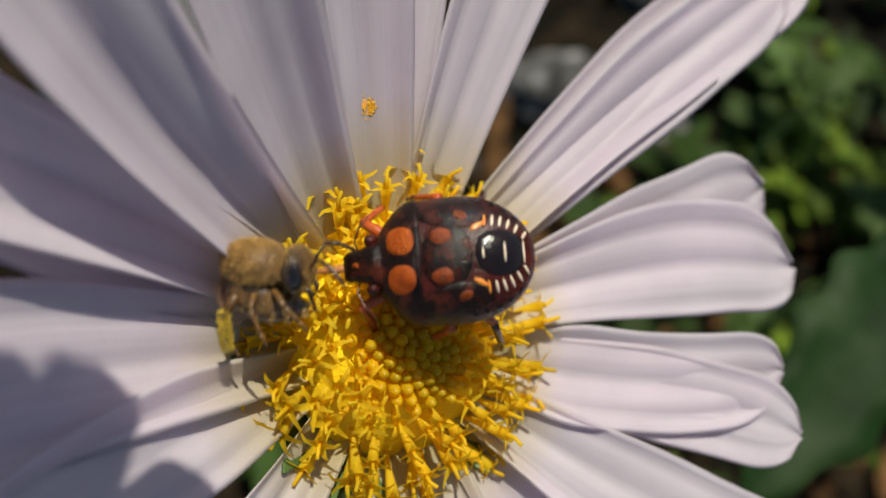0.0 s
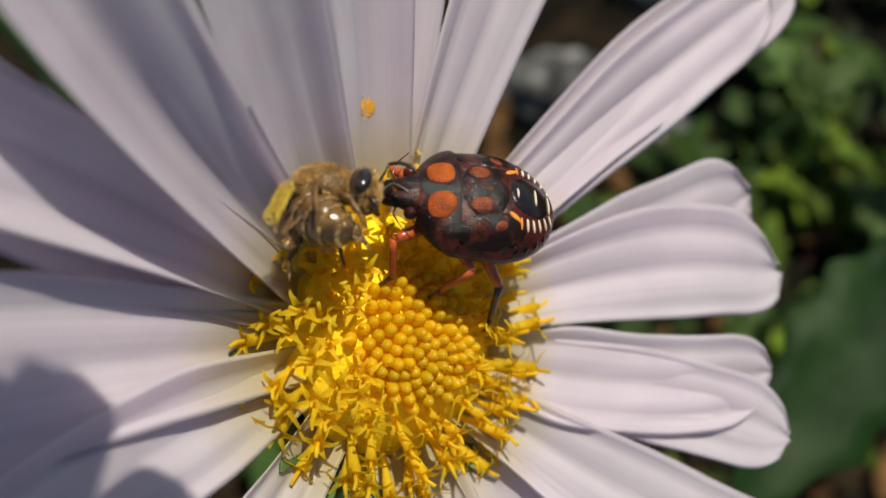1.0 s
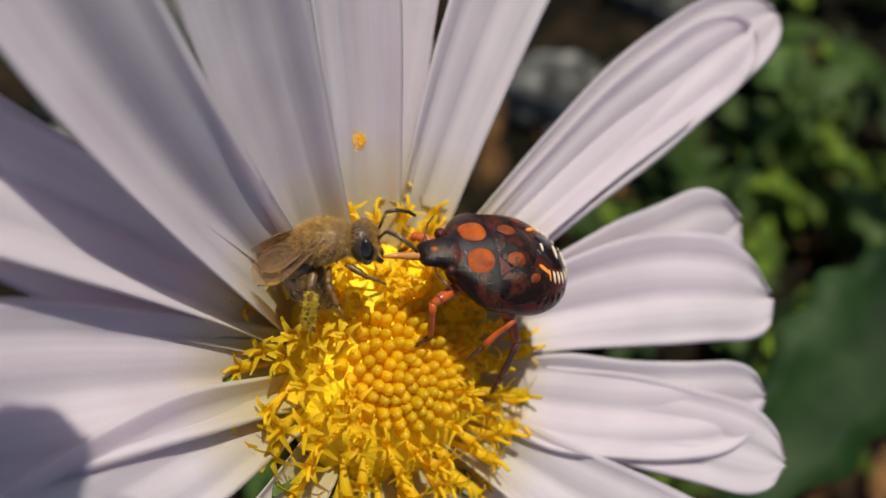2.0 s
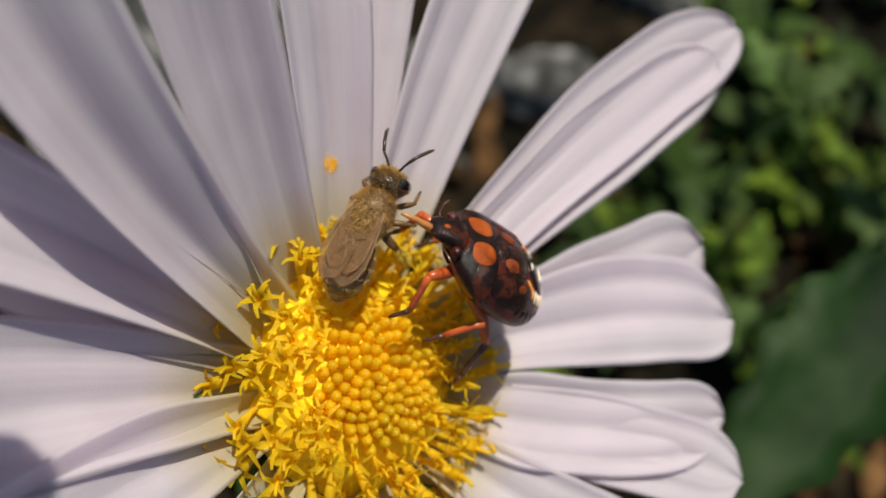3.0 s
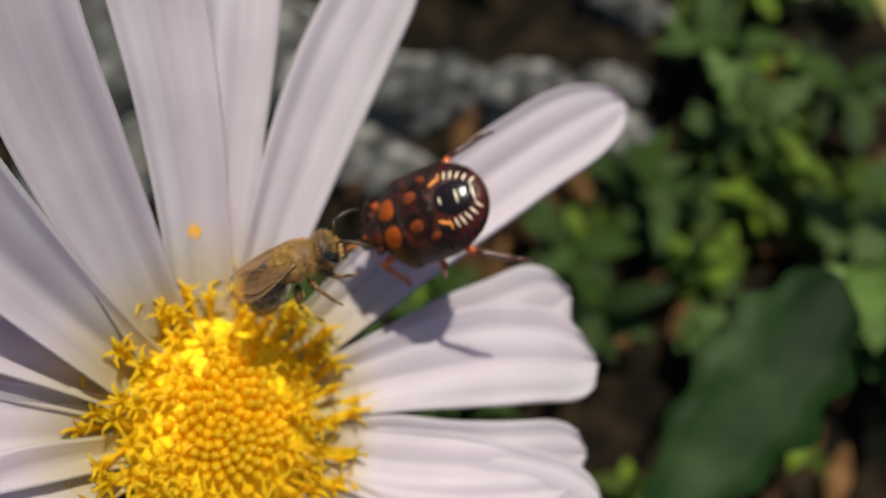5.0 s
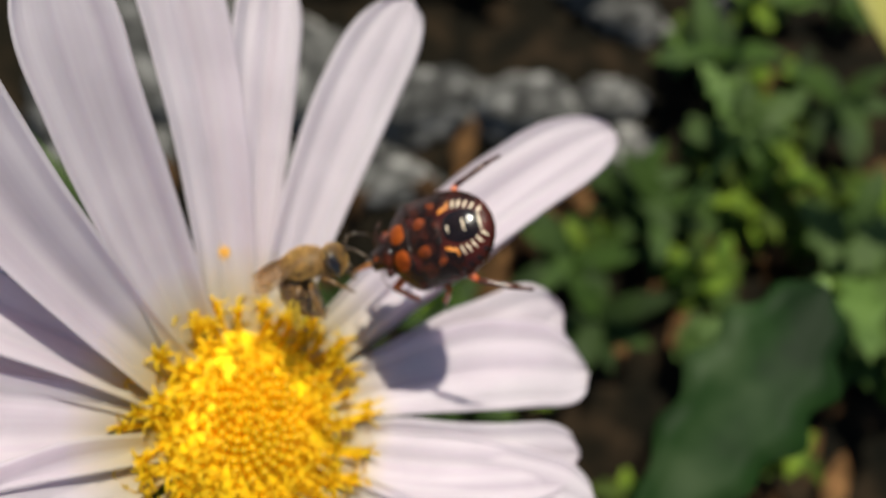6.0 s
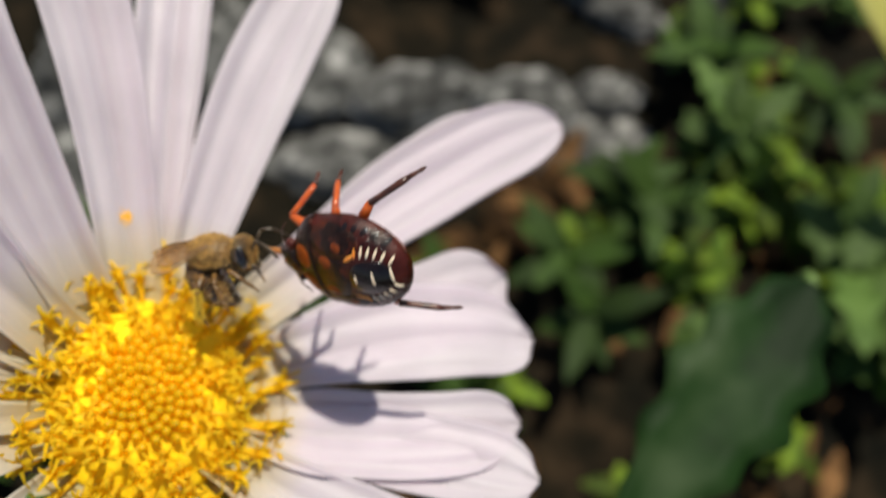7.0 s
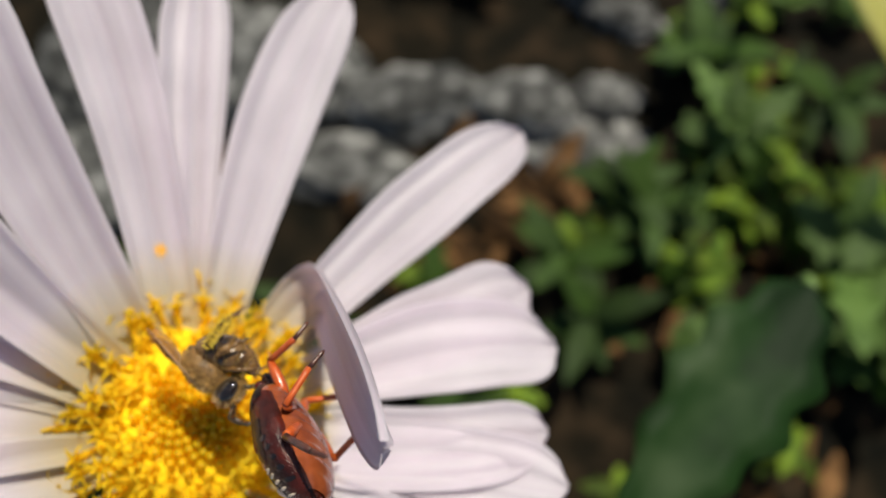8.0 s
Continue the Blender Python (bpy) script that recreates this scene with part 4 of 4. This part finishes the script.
def wing(root, length, width, heading, droop, seed):
    """A membrane with veins, in its own space: length along -x; then set at its root."""
    r = random.Random(seed)
    s = math.copysign(1, root[1])
    bm = bmesh.new()
    rows = []
    n = 14
    for i in range(n + 1):
        q = i / n
        chord = width * (0.22 + 0.78 * smoothstep(q, 0.0, 0.62))
        if q > 0.7:
            chord *= math.sqrt(max(0.02, 1 - ((q - 0.7) / 0.301) ** 2))
        lead = 0.10 * width * math.sin(math.pi * q) - (width * 0.35 * ((q - 0.7) / 0.3) ** 2 if q > 0.7 else 0)
        trail = lead - chord
        rows.append([Vector((-length * q, s * (lead - (lead - trail) * k / 5), 0.10 * math.sin(3 * q + k))) for k in range(6)])
    top = [[bm.verts.new(p * MM) for p in row] for row in rows]
    low = [[bm.verts.new((p - Vector((0, 0, 0.02))) * MM) for p in row] for row in rows]
    for a, b in zip(top, top[1:]):
        for k in range(5):
            bm.faces.new((a[k], b[k], b[k + 1], a[k + 1]))
    for a, b in zip(low, low[1:]):
        for k in range(5):
            bm.faces.new((a[k + 1], b[k + 1], b[k], a[k]))
    ob = part("wing", bm, WING, bee, "folded amber membrane wing")
    bm = bmesh.new()
    tube(bm, [rows[i][0] for i in range(0, n + 1, 2)], [0.06] * 5 + [0.04] * 3, 5)
    for k0, k1, cut in ((1, 2, 11), (2, 4, 12), (3, 5, 9)):
        tube(bm, [rows[i][min(5, round(k0 + (k1 - k0) * i / cut))] + Vector((0, 0, 0.01)) for i in range(1, cut + 1, 2)], [0.022] * len(range(1, cut + 1, 2)), 4)
    for i in (5, 8):
        tube(bm, [rows[i][0], rows[i][2], rows[i + 1][4]], [0.02] * 3, 4)
    tagged(part("vein", bm, WING_VEIN, ob), kind="stuff")
    ob.matrix_basis = Matrix.Translation(Vector(root) * MM) @ Matrix.Rotation(radians(heading), 4, "Z") @ Matrix.Rotation(radians(droop), 4, "Y")
    return ob


wings = [wing(*args) for args in (
    ((-0.7, 0.92, 1.05), 4.7, 1.75, -5, 2, 1), ((-0.7, -0.92, 1.12), 4.7, 1.75, 5, -2, 2),
    ((-1.2, 0.85, 0.92), 3.5, 1.3, -3, 4, 3), ((-1.2, -0.85, 0.95), 3.5, 1.3, 3, 2, 4))]

bee_legs = []
BEE_MATS = (BEE_LEG, BEE_LEG, BEE_LEG)
for s in (1, -1):
    bee_legs.append(leg(bee, (0.1, s * 0.8, -0.9), (1.0, s * 1.4, -1.6), (1.5, s * 1.1, -2.4), (1.8, s * 0.9, -3.0), BEE_MATS, 0.17))
    bee_legs.append(leg(bee, (-0.8, s * 0.9, -1.0), (-0.6, s * 2.0, -1.3), (-0.2, s * 2.3, -2.5), (0.1, s * 2.4, -3.2), BEE_MATS, 0.18))
    hind = leg(bee, (-1.6, s * 0.9, -1.0), (-1.9, s * 2.0, -1.5), (-2.3, s * 2.2, -3.2), (-1.9, s * 2.3, -4.4), BEE_MATS, 0.24)
    bee_legs.append(hind)
    bm = bmesh.new()
    for k in range(7):
        q = k / 6
        fur(bm, (-0.3 - 0.35 * q, s * (1.4 + 0.2 * q), -0.6 - 1.9 * q), (0.30, 0.26, 0.30), 150, 0.16, 7 + k)
    tagged(part("pollen_brush", bm, BEE_POLLEN, hind, "hairs loaded with yellow pollen", smooth=False), kind="stuff")


# ---- movement ----
# seconds, then place in the flower head's space in millimetres and turn in degrees
BUG = [
    (0.0, -0.44, 3.85, 7.16, 5.5, 26.3, 179.2),
    (0.2, -0.31, 5.43, 7.02, 2.1, 17.9, 176.0),
    (0.5, 0.97, 5.06, 7.27, 7.1, 19.4, 151.4),
    (0.8, 1.12, 4.63, 8.02, 0.5, -2.7, 169.7),
    (1.0, 1.84, 6.49, 6.53, 21.6, 11.6, 169.3),
    (1.2, 0.45, 7.42, 8.52, -2.2, -4.8, 173.4),
    (1.5, 2.17, 5.51, 7.29, 27.7, 1.3, -179.8),
    (3.0, 5.15, 5.81, 7.47, 28.1, -18.3, 154.4),
    (3.2, 3.80, 7.49, 10.65, 1.4, -19.3, 173.5),
    (3.5, 5.04, 8.76, 8.59, 13.0, -0.2, -166.9),
    (3.8, 5.29, 9.90, 9.59, -1.8, 2.1, -172.5),
    (4.0, 9.27, 10.35, 7.75, 7.9, 23.1, -173.4),
    (4.5, 12.10, 11.95, 8.13, 9.5, 45.5, -165.2),
    (6.0, 10.05, 9.78, 13.23, -0.8, 50.5, -173.4),
    (6.5, 10.53, 7.84, 13.90, -18.7, 48.7, 173.6),
    (6.8, 11.84, 5.89, 13.82, -43.0, 46.0, 154.0),
    (7.0, 10.21, 3.86, 14.60, -76.0, 43.5, 146.5),
    (7.1, 9.09, 0.53, 16.12, -103.3, 32.9, 136.2),
    (7.2, 8.72, -3.25, 15.55, -140.8, 27.5, 128.9),
    (7.3, 7.56, -3.72, 15.18, -149.8, 25.3, 126.1),
    (7.5, 8.27, -2.51, 15.98, -128.4, 28.3, 114.3),
    (7.7, 7.17, -4.11, 14.70, -125.6, 23.5, 108.7),
    (8.0, 4.60, -4.38, 14.33, -118.4, 28.5, 96.8),
]
# the same for the bee
BEE = [
    (0.0, -8.15, 4.25, 5.58, -52.6, -33.6, -10.8),
    (0.5, -4.96, 7.65, 5.48, -122.5, -35.4, -4.8),
    (0.8, -4.87, 7.52, 5.82, -116.9, -35.1, -7.9),
    (1.0, -4.80, 7.51, 6.03, -116.8, -35.2, -7.8),
    (1.2, -5.03, 6.38, 6.35, -48.8, -33.6, -14.6),
    (1.5, -5.46, 5.18, 6.86, -48.0, -32.4, -14.6),
    (3.0, -0.62, 9.53, 6.83, -31.5, -14.4, 61.1),
    (3.5, -0.98, 9.30, 7.04, -48.6, 38.9, 43.6),
    (4.0, 0.58, 10.24, 6.56, -48.6, -38.2, 2.0),
    (4.5, 3.57, 8.53, 10.86, -23.7, -35.6, 26.0),
    (6.0, 2.92, 9.22, 10.50, -42.7, -35.0, 4.7),
    (6.5, 3.10, 7.90, 11.55, -35.2, -31.8, 2.5),
    (7.0, 4.08, 6.40, 9.95, -34.1, -27.5, -7.2),
    (7.1, 3.53, 3.59, 9.81, 57.9, -30.0, -20.2),
    (7.2, 2.93, 1.26, 9.19, 144.8, -18.1, -23.4),
    (7.3, 1.79, 0.90, 8.91, 114.5, -20.6, -18.1),
    (7.5, 2.96, 1.99, 9.83, 104.8, -25.2, -7.3),
    (7.7, 2.17, 1.25, 9.62, 108.9, -15.1, -26.8),
    (8.0, 1.11, 0.33, 10.31, 109.4, 0.4, -52.1),
]
# seconds, degrees by which the bee's abdomen is bent under
CURL = [(0.0, 150), (0.5, 145), (0.8, 140), (1.0, 145), (1.2, 30), (1.5, 130), (3.0, 22), (3.5, 30), (4.0, 130), (4.5, 30), (6.0, 105), (6.5, 115), (7.0, 120), (7.2, 25), (7.5, 150), (8.0, 155)]


# seconds, degrees by which the bee's wings hang down from its back, and by which they turn on edge along its flanks
WINGS = [(0.0, 75, 62), (0.5, 80, 60), (0.8, 80, 60), (1.0, 76, 60), (1.2, 10, 20), (1.5, 48, 60), (3.0, 4, 5), (3.5, 6, 0), (4.0, 24, 40), (4.5, 12, 30), (6.0, 28, 40), (6.5, 30, 42), (7.0, 24, 40), (7.2, 10, 20), (7.5, 8, 20), (8.0, 8, 20)]


def motions():
    bug.scale, bee.scale = (0.94, 0.94, 0.94), (0.92, 0.92, 0.92)
    walk(flower, [(r[0], pose(r[1] * MM, r[2] * MM, r[3] * MM, *r[4:])) for r in FLOWER])
    for ob, rows in ((bug, BUG), (bee, BEE)):
        walk(ob, [(r[0], flower_at(r[0]) @ pose(r[1] * MM, r[2] * MM, r[3] * MM, *r[4:])) for r in rows])
    walk(bee_tail, [(t, pose(-2.2 * MM, 0, -0.35 * MM, 0, -max(0, c - 22), 0)) for t, c in CURL])
    for ob in wings:
        base = ob.matrix_basis.copy()
        s = math.copysign(1, base.translation.y)
        walk(ob, [(t, base @ pose(0, 0, 0, -s * e, -c, 0)) for t, c, e in WINGS])
    for piece, rows in zip(pulled, pulled_rows()):
        walk(piece, rows)
    # the legs feel about as the two tug at each other
    for i, ob in enumerate(bug_legs + bee_legs):
        r = random.Random(300 + i)
        base = ob.matrix_basis.copy()
        reach = 9 if i < 6 else 16
        # the bug's hind legs are drawn in under it at first and let go later
        tuck = 55 if i in (2, 5) else 0
        walk(ob, [(0.5 * k, base @ pose(0, 0, 0, r.uniform(-reach, reach), r.uniform(-reach, reach) * 0.6 - tuck * (1 - smoothstep(0.5 * k, 3.0, 4.0)), r.uniform(-reach, reach))) for k in range(17)])


motions()
